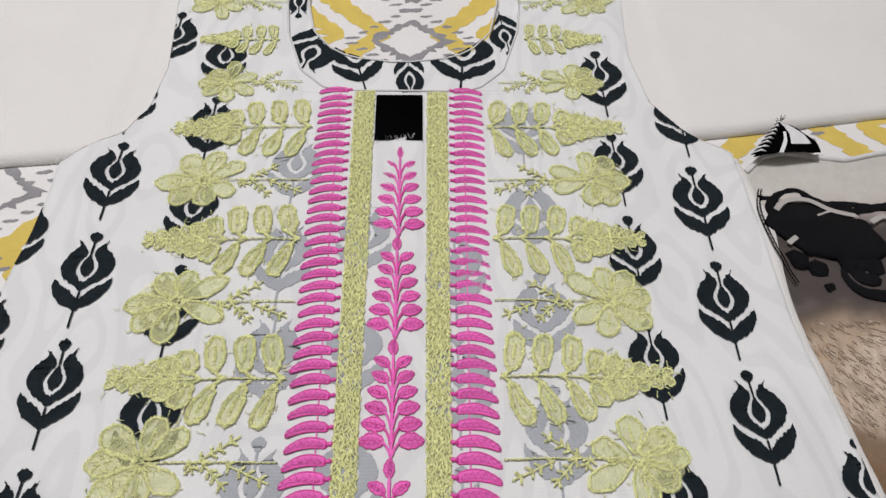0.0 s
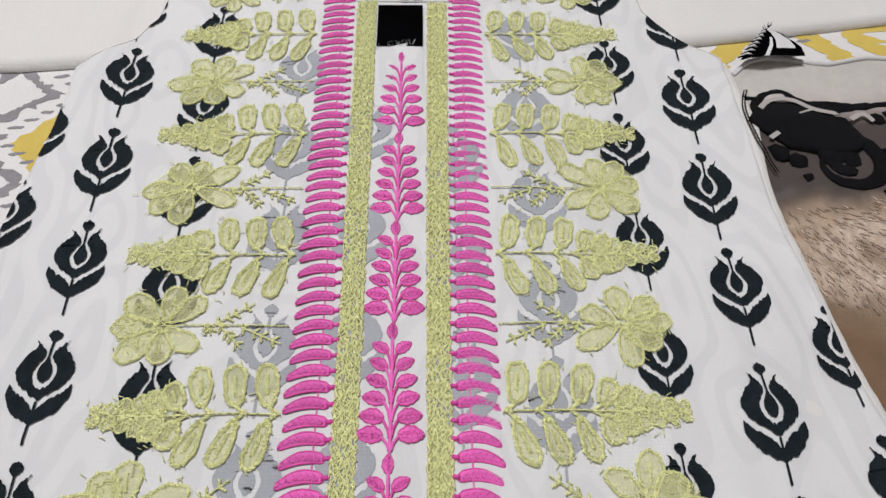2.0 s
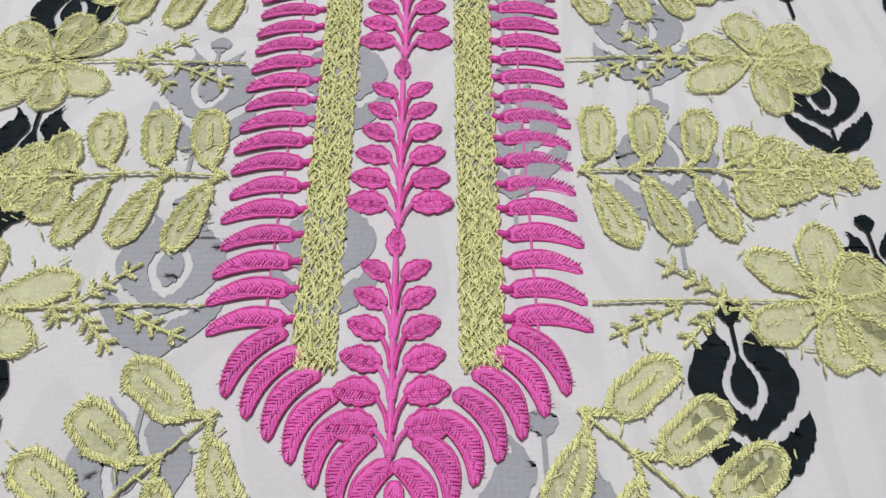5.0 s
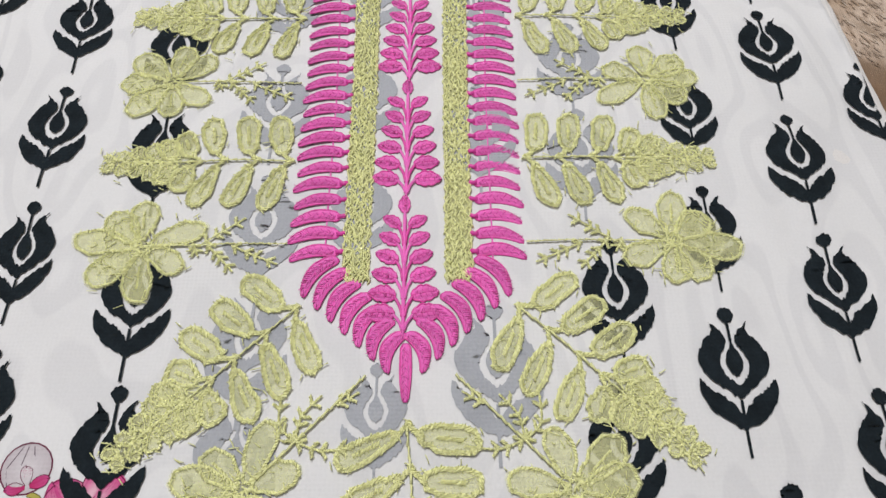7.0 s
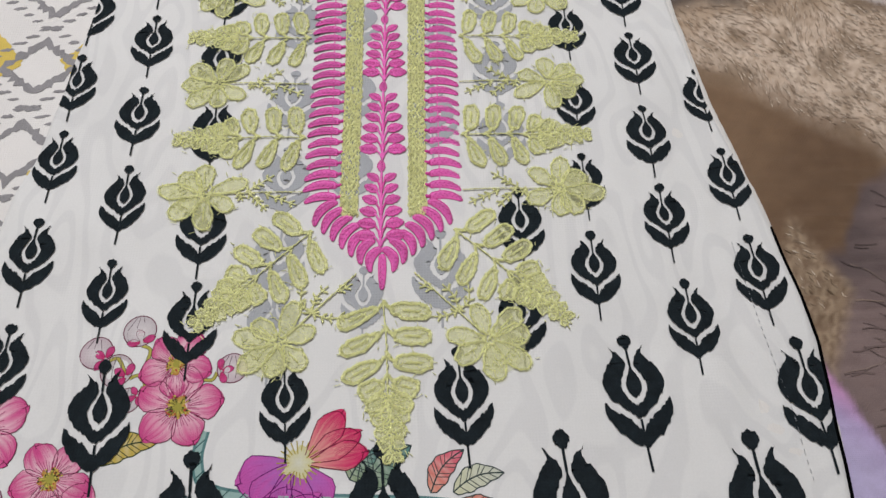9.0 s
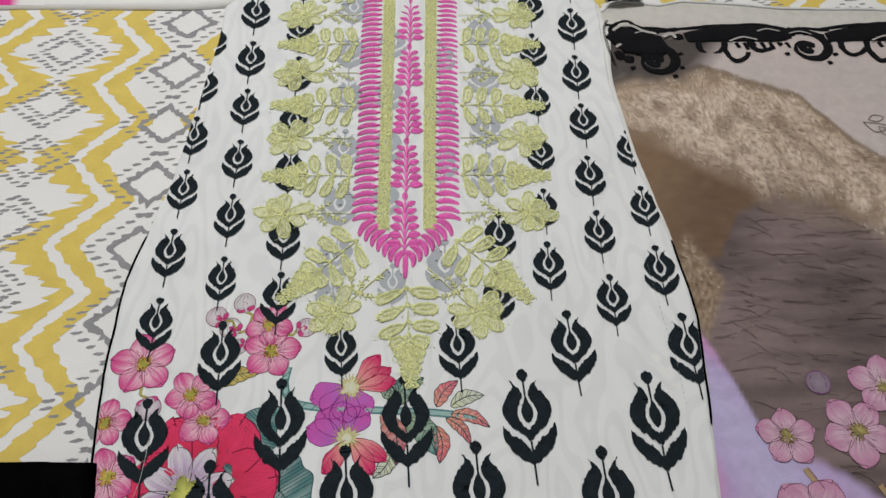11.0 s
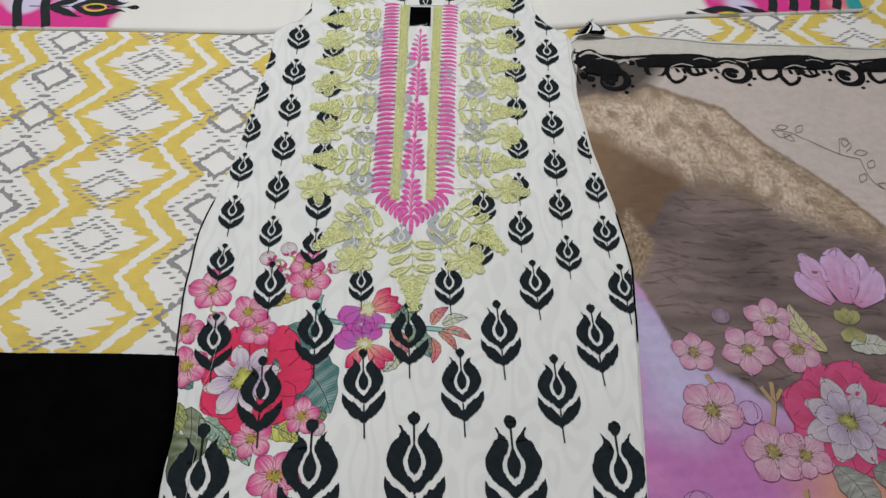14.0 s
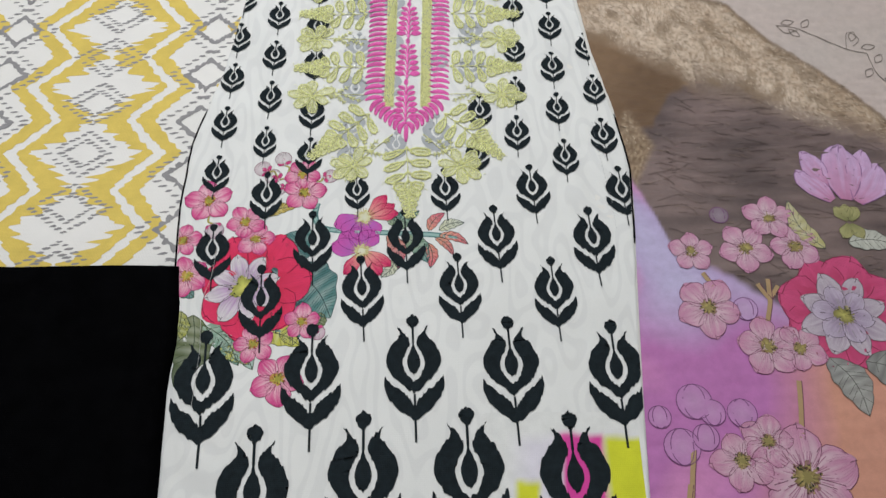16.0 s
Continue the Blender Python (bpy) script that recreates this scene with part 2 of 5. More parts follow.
for k in range(-2, 6):
    cx, lo, hi = IKAT_X + IKAT_PERIOD * k, -1.22, 1.12
    for side in (-1, 1):
        b = Build()
        ikat_band(b, cx, side, (0.0, 0.078), (0.050, 0.102), 0.017, lo, hi)
        ikat_band(b, cx, side, (0.064, 0.122), (0.094, 0.146), 0.0035, lo, hi)
        part("zigzag_print", b, MUSTARD, sheet_cloth, "mustard zigzag bands")
    b = Build()
    for j in range(-8, 17):
        cy = 0.367 - 0.0945 * j
        if not lo < cy < hi:
            continue
        for hw, hh, n in ((0.056, 0.040, 7), (0.034, 0.024, 5)):
            for q in range(4):
                for i in range(n):
                    u = i / n
                    sx, sy = ((u, 1 - u), (1 - u, -u), (-u, u - 1), (u - 1, u))[q]
                    if hw > 0.05 and abs(sx) > 0.82 and random.random() < 0.4:
                        continue
                    dash(b, cx + hw * sx + random.uniform(-0.002, 0.002), cy + hh * sy + random.uniform(-0.001, 0.001), random.uniform(0.0045, 0.0075), random.uniform(0.0013, 0.0022))
    part("dash_print", b, GREY_DYE, sheet_cloth, "grey dashes in nested diamonds")
    b = Build()
    bx = cx + IKAT_PERIOD / 2
    for j in range(-8, 18):
        cy = 0.425 - 0.0945 * j
        if not lo < cy < hi:
            continue
        a, c = [], []
        for i in range(49):
            an = 2 * math.pi * i / 48
            m = 1 / (abs(math.cos(an)) + abs(math.sin(an)))
            m1, m2 = m * (1 + random.uniform(-0.15, 0.15)), m * (0.72 + random.uniform(-0.06, 0.06))
            for out, mm in ((a, m1), (c, m2)):
                x, y = bx + 0.040 * mm * math.cos(an), cy + 0.035 * mm * math.sin(an)
                out.append((x, y))
        b.band(a, c, sheet_z, 0.0004, 2)
        for q in range(4):
            for i in range(6):
                u = (i + 0.5) / 6
                sx, sy = ((u, 1 - u), (1 - u, -u), (-u, u - 1), (u - 1, u))[q]
                dash(b, bx + 0.060 * sx, cy + 0.050 * sy, random.uniform(0.005, 0.008), random.uniform(0.0014, 0.0022))
    part("diamond_print", b, GREY_DYE, sheet_cloth, "grey diamond rings with dashes")


# ---- printed flowers, used on the tunic and on the scarf ----
def blend(a, c, t):
    t = min(max(t, 0.0), 1.0)
    return tuple(a[i] + (c[i] - a[i]) * t for i in range(3))


def petal(build, cx, cy, angle, reach, width, inner, outer, z, lift, line=None, start=0.10, streak=0.34, fade=1.0):
    """One printed petal: dye running from its root to its rim, in streaks, with a thin drawn outline."""
    nr, na = 7, 16
    verts, cols, rim = [], [], []
    streaks = [random.uniform(-streak, streak) for _ in range(na + 1)]
    ruffle, belly = random.uniform(0, 6), random.uniform(0.52, 0.62)
    ca, sa = math.cos(angle), math.sin(angle)
    for j in range(nr + 1):
        t = math.sin(math.pi / 2 * j / nr)
        r = start + (1 - start) * t
        half = width * (max(0.0, 1 - ((r - belly) / (1 - belly)) ** 2) ** 0.5 if r > belly else (r / belly) ** 0.75)
        for i in range(na + 1):
            u = -1 + 2 * i / na
            along = reach * r * (1 - 0.030 * t * t * math.cos(u * 5) + 0.035 * t * math.sin(u * 8 + ruffle) - 0.05 * t * math.exp(-18 * u * u))
            across = reach * half * u * (1 + 0.05 * math.sin(r * 9 + ruffle))
            x, y = cx + along * ca - across * sa, cy + along * sa + across * ca
            verts.append((x, y, z(x, y) + lift))
            cols.append(blend(inner, outer, t ** fade + streaks[i] * math.sin(t * 3.0) + 0.25 * t * u * u))
            if j == nr:
                rim.append((x, y))
    n = na + 1
    build.add(verts, [(j * n + i, j * n + i + 1, (j + 1) * n + i + 1, (j + 1) * n + i) for j in range(nr) for i in range(na)], cols)
    if line:
        first, last = [(v[0], v[1]) for v in verts[::n]], [(v[0], v[1]) for v in verts[n - 1::n]]
        outline(build, first + rim + last[::-1], 0.0055 * reach + 0.0001, line, z, lift + 0.00012)
        for i in range(1, na):
            k = random.randint(2, 4)
            outline(build, [(verts[j * n + i][0], verts[j * n + i][1]) for j in range(k, nr + (0 if i % 2 else -1))], 0.0028 * reach, blend(outer, line, 0.30), z, lift + 0.0001)


def outline(build, pts, width, colour, z, lift):
    a, c = [], []
    for i, p in enumerate(pts):
        q, r = pts[max(i - 1, 0)], pts[min(i + 1, len(pts) - 1)]
        d = Vector((r[0] - q[0], r[1] - q[1]))
        d = d.normalized() if d.length > 1e-9 else Vector((1, 0))
        for out, s in ((a, 1), (c, -1)):
            x, y = p[0] - d.y * width * s, p[1] + d.x * width * s
            out.append((x, y, z(x, y) + lift))
    build.strip(a, c, colour)


def disc(build, cx, cy, r, colour, z, lift, mid=None, n=12, jag=0.1):
    ring = []
    for i in range(n):
        rr = r * (1 + random.uniform(-jag, jag))
        x, y = cx + rr * math.cos(2 * math.pi * i / n), cy + rr * math.sin(2 * math.pi * i / n)
        ring.append((x, y, z(x, y) + lift))
    build.fan(ring, None, [colour] * n, mid=mid or colour)


def flower(build, cx, cy, r, z, lift, inner, outer, line, petals=5, turn=0.3, spread=0.41, heart=(0.55, 0.48, 0.08), ring=(0.40, 0.05, 0.03), heart_size=0.24):
    for i in range(petals):
        petal(build, cx, cy, turn + 2 * math.pi * i / petals, r * random.uniform(0.93, 1.06), spread * 5 / petals * random.uniform(0.98, 1.12), inner, outer, z, lift + 0.00003 * i, line)
    # a small eye, stamens with dark tips round it and red marks at the petals' roots
    for i in range(petals * 9):
        an, far = 6.283 * i / (petals * 9) + random.uniform(-0.05, 0.05), r * random.uniform(0.42, 0.62)
        outline(build, [(cx + 0.22 * r * math.cos(an), cy + 0.22 * r * math.sin(an)), (cx + far * math.cos(an), cy + far * math.sin(an))], r * 0.008, blend(outer, line, 0.45), z, lift + 0.00030)
    disc(build, cx, cy, r * heart_size, blend(ring, heart, 0.35), z, lift + 0.00033, mid=blend(heart, (0.62, 0.60, 0.16), 0.5), n=22, jag=0.40)
    for i in range(46):
        an, rr = random.uniform(0, 6.283), r * random.uniform(0.14, heart_size * 1.25)
        x, y = cx + rr * math.cos(an), cy + rr * math.sin(an)
        outline(build, [(cx + 0.4 * (x - cx), cy + 0.4 * (y - cy)), (x, y)], r * 0.012, blend((0.05, 0.05, 0.01), heart, random.random()), z, lift + 0.0004)
        disc(build, x, y, r * 0.026, random.choice((ring, heart, (0.03, 0.03, 0.01))), z, lift + 0.00045, n=6)
    disc(build, cx, cy, r * heart_size * 0.42, blend(heart, (0.1, 0.12, 0.02), 0.45), z, lift + 0.0005)


def leaf_shape(build, x0, y0, x1, y1, width, z, lift, root, tip, line, veins=7, bend=0.12):
    """A printed leaf from stalk to point, with a midrib and veins."""
    d, n = Vector((x1 - x0, y1 - y0)), 14 if veins < 10 else 30
    s = Vector((-d.y, d.x))
    rows, cols = [], []
    for i in range(n + 1):
        u = i / n
        w = width * math.sin(math.pi * u ** 0.8) ** 0.8 * (1 + 0.08 * math.sin(u * 24))
        off = bend * math.sin(math.pi * u)
        for k in range(7):
            v = -1 + k / 3
            x, y = x0 + d.x * u + s.x * off + s.normalized().x * w * v, y0 + d.y * u + s.y * off + s.normalized().y * w * v
            rows.append((x, y, z(x, y) + lift))
            cols.append(blend(blend(root, tip, u), (0.85, 0.87, 0.8), 0.16 * (1 - abs(v)) + 0.12 * math.sin(u * 40)))
    build.add(rows, [(i * 7 + k, i * 7 + k + 1, (i + 1) * 7 + k + 1, (i + 1) * 7 + k) for i in range(n) for k in range(6)], cols)
    edge = [(p[0], p[1]) for p in rows[::7]] + [(p[0], p[1]) for p in rows[6::7]][::-1]
    outline(build, edge, 0.0004, line, z, lift + 0.0001)
    outline(build, [(p[0], p[1]) for p in rows[3::7]], 0.0005, line, z, lift + 0.0001)
    for i in range(1, veins):
        j = 1 + int(i * (n - 3) / veins)
        for k in (0, 6):
            a, c = rows[j * 7 + 3], rows[min(j + 2, n) * 7 + k]
            outline(build, [(a[0], a[1]), ((a[0] + c[0]) / 2, (a[1] + c[1]) / 2), (c[0], c[1])], 0.00028, line, z, lift + 0.0001)


# ---- kurta ----
kurta = tagged(new("kurta"), "white cotton kurta with charcoal tulips and pink and lime embroidery", "kurta")


def side_left(y):
    return interp(y, (-0.80, -0.262), (-0.50, -0.277), (-0.34, -0.292), (-0.20, -0.306), (-0.11, -0.316), (0.0, -0.315), (0.13, -0.291),
                  (0.25, -0.277), (0.38, -0.267), (0.445, -0.266), (0.461, -0.256), (0.481, -0.225), (0.508, -0.211), (0.562, -0.206), (0.663, -0.216), (0.85, -0.225))


def side_right(y):
    return interp(y, (-0.80, 0.278), (-0.50, 0.294), (-0.31, 0.306), (-0.14, 0.319), (-0.05, 0.325), (0.05, 0.313), (0.18, 0.286),
                  (0.30, 0.272), (0.42, 0.273), (0.462, 0.272), (0.478, 0.238), (0.519, 0.215), (0.58, 0.206), (0.667, 0.214), (0.85, 0.222))


def neck_half(y):
    return interp(y, (0.529, 0.0), (0.532, 0.055), (0.537, 0.068), (0.56, 0.090), (0.615, 0.107), (0.664, 0.113), (0.72, 0.110), (0.80, 0.09))


def cloth_rows(build, ys, left, right, z, columns, drop_left=True, drop_right=True, slot=0):
    """A sheet of cloth between two edges, its open edges turned down."""
    rows = []
    for y in ys:
        a, c = left(y), right(y)
        row = [(a + (c - a) * i / columns, y, z(a + (c - a) * i / columns, y)) for i in range(columns + 1)]
        if drop_left:
            row = [(a - 0.0012, y, z(a, y) - 0.007)] + [(a - 0.0006, y, z(a, y) - 0.0012)] + row
        if drop_right:
            row = row + [(c + 0.0006, y, z(c, y) - 0.0012), (c + 0.0012, y, z(c, y) - 0.007)]
        rows.append(row)
    n = len(rows[0])
    verts = [p for r in rows for p in r]
    build.add(verts, [(j * n + i, j * n + i + 1, (j + 1) * n + i + 1, (j + 1) * n + i) for j in range(len(rows) - 1) for i in range(n - 1)], None, slot)


b = Build()
cloth_rows(b, steps(-0.80, 0.529, 0.0035), side_left, side_right, kurta_z, 180)
shoulder = steps(0.529, 0.80, 0.0035)
cloth_rows(b, shoulder, side_left, lambda y: 0.001 - neck_half(y), kurta_z, 64)
cloth_rows(b, shoulder, lambda y: 0.001 + neck_half(y), side_right, kurta_z, 64)
body = part("body", b, WHITE_COTTON, kurta, "white cotton front panel")

# The back panel shows as a narrow rim beyond the right side.
b = Build()
cloth_rows(b, steps(-0.80, 0.455, 0.008), lambda y: side_right(y) - 0.05, lambda y: side_right(y) + interp(y, (-0.8, 0.001), (-0.4, 0.0015), (-0.1, 0.004), (0.02, 0.003), (0.12, 0.005), (0.25, 0.006), (0.33, 0.006), (0.38, 0.012), (0.455, 0.004)),
           lambda x, y: scarf_z(x, y) + 0.0022, 10)
part("back_panel", b, SLEEVE_COTTON, kurta, "white back panel edge")


def sleeve_low(x):
    return interp(abs(x), (0.2, 0.475), (0.268, 0.456), (0.317, 0.451), (0.557, 0.452), (0.85, 0.449)) if x < 0 else interp(x, (0.2, 0.475), (0.289, 0.487), (0.492, 0.521), (0.87, 0.553))


def sleeve_high(x):
    return interp(abs(x), (0.2, 0.80), (0.35, 0.72), (0.476, 0.668), (0.513, 0.655), (0.695, 0.633), (0.85, 0.617)) if x < 0 else interp(x, (0.2, 0.80), (0.35, 0.77), (0.649, 0.708), (0.87, 0.702))


sleeves = []
for lo, hi in ((-0.84, -0.205), (0.205, 0.853)):
    b = Build()
    xs = steps(lo, hi, 0.006)
    n = 28
    rows = []
    for x in xs:
        a, c = sleeve_low(x), sleeve_high(x)
        # the sleeve's inner end runs under the armhole seam
        row = [(x, a - 0.001, sleeve_z(x, a) - 0.007)] + [(x, a + (c - a) * i / n, sleeve_z(x, a + (c - a) * i / n) - (0.0025 if abs(x) < 0.24 else 0)) for i in range(n + 1)] + [(x, c + 0.001, sleeve_z(x, c) - 0.007)]
        rows.append(row)
    k = n + 3
    b.add([p for r in rows for p in r], [(j * k + i, (j + 1) * k + i, (j + 1) * k + i + 1, j * k + i + 1) for j in range(len(rows) - 1) for i in range(k - 1)])
    sleeves.append(part("sleeve", b, SLEEVE_COTTON, kurta, "plain ivory sleeve"))


CUP_OUT = [(0.128, 0.905), (0.108, 0.835), (0.176, 0.755), (0.224, 0.635), (0.178, 0.52), (0.085, 0.435), (0.0, 0.365)]
CUP_IN = [(0.128, 0.905), (0.055, 0.83), (0.028, 0.76), (0.068, 0.68), (0.090, 0.60), (0.056, 0.51), (0.0, 0.458)]
DROP = [(0.0, 0.80), (0.012, 0.73), (0.044, 0.66), (0.054, 0.605), (0.034, 0.545), (0.0, 0.515)]
LEAF_TOP = [(0.235, 0.505), (0.16, 0.425), (0.07, 0.36), (0.005, 0.275)]
LEAF_LOW = [(0.235, 0.505), (0.235, 0.40), (0.15, 0.265), (0.005, 0.165)]
BUD = [(0.0, 1.0), (0.040, 0.980), (0.052, 0.945), (0.028, 0.905), (0.0, 0.885)]


def tulip(build, xb, yb, xt, yt, width=1.0, z=kurta_z, lift=0.0012, slot=0, clip=None):
    """One stylised tulip print, from the foot of its stem to the top of its bud."""
    up = Vector((xt - xb, yt - yb))
    side = Vector((up.y, -up.x)) * width
    rough = 0.013

    def at(p, jag=0.0):
        j = jag * random.uniform(-1, 1)
        x, y = xb + side.x * p[0] + up.x * (p[1] + j), yb + side.y * p[0] + up.y * (p[1] + j)
        return (clip(x, y) if clip else x, y)

    for s in (-1, 1):
        fl = lambda c, j=0.0: [at((s * p[0], p[1]), j if 0 < i < len(c) - 1 else 0) for i, p in enumerate(c)]
        build.band(fl(smooth_path(CUP_OUT, 6), rough), fl(smooth_path(CUP_IN, 6), rough), z, lift, 5, slot)
        build.band(fl(smooth_path(LEAF_TOP, 7), rough), fl(smooth_path(LEAF_LOW, 7), rough), z, lift, 5, slot)
    for shape in (DROP, BUD):
        c = smooth_path(shape, 4)
        build.band([at((-p[0], p[1]), rough * 0.7) for p in c], [at(p, rough * 0.7) for p in c], z, lift, 4, slot)
    for lo, hi, w in ((0.0, 0.36, 0.009), (0.76, 0.91, 0.009)):
        ys = [lo + (hi - lo) * i / 10 for i in range(11)]
        build.band([at((-w, y)) for y in ys], [at((w, y)) for y in ys], z, lift, 1, slot)


def clip_body(x, y):
    return min(max(x, side_left(y) + 0.0005), side_right(y) - 0.0005)


def tulip_column(x_top, x_foot, rows, ink=INK, name="tulip_print", label=""):
    """rows: bud and stem foot, as y; x runs evenly from the first to the last."""
    n = max(1, len(rows) - 1)
    for i, (top, foot) in enumerate(rows):
        x = x_top + (x_foot - x_top) * i / n
        lean = (x_foot - x_top) / n * (top - foot) / 0.1 * 0.6 if n > 1 else 0.0
        b = Build()
        tulip(b, x + lean * 0.5, foot, x - lean * 0.5, top, 1.04, clip=clip_body)
        part(name, b, ink, body, label)


# small tulips of the upper part
tulip_column(-0.2205, -0.2135, [(0.469, 0.388), (0.3765, 0.2955), (0.2875, 0.2125)])
tulip_column(-0.2120, -0.2085, [(0.2015, 0.1265), (0.117, 0.043), (0.030, -0.0385)])
tulip_column(-0.274, -0.273, [(0.41, 0.333), (0.327, 0.25), (0.239, 0.165), (0.156, 0.083), (0.068, -0.009), (-0.022, -0.099)])
tulip_column(-0.158, -0.141, [(y + 0.079, y) for y in (0.53, 0.445, 0.353, 0.268, 0.185, 0.108, 0.012, -0.069)])
tulip_column(0.2350, 0.2285, [(0.535, 0.452), (0.442, 0.3585), (0.348, 0.2695)])
tulip_column(0.2290, 0.2275, [(0.262, 0.1865), (0.1745, 0.0985)])
tulip_column(0.2295, 0.2345, [(0.0925, 0.0185), (0.005, -0.0725)])
tulip_column(0.176, 0.166, [(0.585, 0.499), (0.479, 0.401), (0.391, 0.315), (0.3, 0.228), (0.209, 0.140), (0.124, 0.058), (0.0485, -0.0285)])
tulip_column(0.284, 0.294, [(0.215, 0.145), (0.127, 0.056), (0.043, -0.036)])
tulip_column(0.111, 0.1055, [(0.089, 0.013), (0.008, -0.065)])
tulip_column(-0.208, -0.225, [(0.64, 0.56), (0.553, 0.478)])
# growing tulips of the skirt, row by row: bud and stem foot of each
SKIRT = (
    ((-0.199, -0.052, -0.193, -0.147), (0.180, -0.040, 0.187, -0.140), (-0.070, -0.054, -0.064, -0.128), (0.056, -0.047, 0.062, -0.135), (0.308, -0.045, 0.313, -0.145)),
    ((-0.264, -0.139, -0.254, -0.242), (-0.128, -0.118, -0.119, -0.234), (0.001, -0.115, 0.008, -0.231), (0.1255, -0.110, 0.1345, -0.230), (0.258, -0.113, 0.266, -0.237)),
    ((-0.190, -0.203, -0.179, -0.328), (-0.057, -0.189, -0.046, -0.313), (0.074, -0.186, 0.081, -0.309), (0.2005, -0.192, 0.2065, -0.314)),
    ((-0.250, -0.297, -0.236, -0.471), (-0.114, -0.288, -0.105, -0.452), (0.015, -0.277, 0.023, -0.441), (0.138, -0.279, 0.147, -0.445), (0.271, -0.285, 0.276, -0.448)),
    ((-0.172, -0.420, -0.160, -0.62), (-0.042, -0.403, -0.034, -0.60), (0.083, -0.398, 0.091, -0.595), (0.208, -0.404, 0.214, -0.60)),
    ((-0.240, -0.55, -0.225, -0.76), (-0.105, -0.54, -0.095, -0.75), (0.022, -0.53, 0.030, -0.74), (0.146, -0.53, 0.154, -0.74), (0.262, -0.54, 0.268, -0.75)),
)
for row in SKIRT:
    for xt, yt, xb, yb in row:
        b = Build()
        tulip(b, xb, yb, xt, yt, 1.0 if yt - yb < 0.105 else 0.95, clip=clip_body)
        part("tulip_print", b, INK, body)


# ---- flower print of the skirt ----
PINK_IN, PINK_OUT, PINK_LINE = (0.80, 0.58, 0.63), (0.62, 0.075, 0.26), (0.13, 0.006, 0.04)
RED, TEAL, OLIVE = (0.62, 0.03, 0.09), (0.06, 0.20, 0.20), (0.30, 0.31, 0.05)


def kz(x, y):
    return kurta_z(x, y)


def on_body(build):
    """Presses the print flat on the cloth and keeps it inside the cut."""
    build.v = [(clip_body(x, y), y, 0.00006 + 0.62 * (z - kurta_z(x, y)) + kurta_z(clip_body(x, y), y)) for x, y, z in build.v]
    return build


b = Build()
for ang, reach in ((0.2, 0.088), (1.1, 0.092), (2.0, 0.088), (2.9, 0.075), (3.8, 0.078), (4.7, 0.085), (5.5, 0.082)):
    petal(b, -0.200, -0.235, ang, reach * 0.90, 0.46, (0.50, 0.015, 0.05), (0.70, 0.035, 0.12), kz, 0.00042, (0.16, 0.0, 0.03), streak=0.25, fade=0.8)
part("red_flower_print", on_body(b), DYE, body, "large crimson poppy")
for x0, y0, x1, y1, w in ((-0.165, -0.222, -0.128, -0.148, 0.030), (-0.160, -0.205, -0.092, -0.280, 0.034), (-0.168, -0.25, -0.138, -0.318, 0.026)):
    b = Build()
    leaf_shape(b, x0, y0, x1, y1, w, kz, 0.00010, (0.03, 0.11, 0.12), (0.11, 0.25, 0.24), (0.008, 0.03, 0.035), veins=24)
    part("leaf_print", on_body(b), DYE, body, "large teal leaf")
for x0, y0, x1, y1, w, c in ((-0.257, -0.290, -0.204, -0.344, 0.017, (0.16, 0.30, 0.26)), (-0.236, -0.325, -0.190, -0.343, 0.010, (0.50, 0.48, 0.06)), (-0.190, -0.300, -0.128, -0.318, 0.016, (0.52, 0.50, 0.06)), (-0.272, -0.275, -0.281, -0.372, 0.024, (0.06, 0.09, 0.04)), (-0.104, -0.272, -0.112, -0.296, 0.008, (0.10, 0.14, 0.05)),
                             (-0.288, -0.27, -0.30, -0.32, 0.014, OLIVE), (-0.235, -0.30, -0.185, -0.35, 0.016, (0.35, 0.48, 0.42)), (-0.192, -0.125, -0.152, -0.112, 0.009, (0.5, 0.36, 0.05)),
                             (-0.305, -0.235, -0.275, -0.25, 0.012, TEAL)):
    b = Build()
    leaf_shape(b, x0, y0, x1, y1, w, kz, 0.00012, blend(c, (0.5, 0.5, 0.2), 0.2), c, (0.03, 0.05, 0.02))
    part("leaf_print", on_body(b), DYE, body)
b = Build()
flower(b, -0.211, -0.236, 0.050, kz, 0.0008, (0.40, 0.20, 0.45), (0.70, 0.66, 0.68), (0.05, 0.03, 0.05), petals=8, heart=(0.62, 0.60, 0.12), ring=(0.05, 0.06, 0.02), heart_size=0.30)
part("white_flower_print", on_body(b), DYE, body, "white flower with lilac throat")
for x, y, r, turn in ((-0.148, -0.056, 0.026, 1.0), (-0.277, -0.101, 0.033, 0.5), (-0.142, -0.088, 0.030, 0.2), (-0.221, -0.135, 0.027, 0.9), (-0.203, -0.163, 0.026, 0.1),
                      (-0.289, -0.219, 0.030, 0.7), (-0.303, -0.165, 0.026, 0.2), (-0.152, -0.362, 0.034, 1.1), (-0.129, -0.285, 0.025, 0.3), (-0.188, -0.316, 0.026, 0.6)):
    b = Build()
    flower(b, x, y, r, kz, 0.00066, PINK_IN, PINK_OUT, PINK_LINE, turn=turn)
    part("pink_flower_print", on_body(b), DYE, body, "pink five-petalled flower")
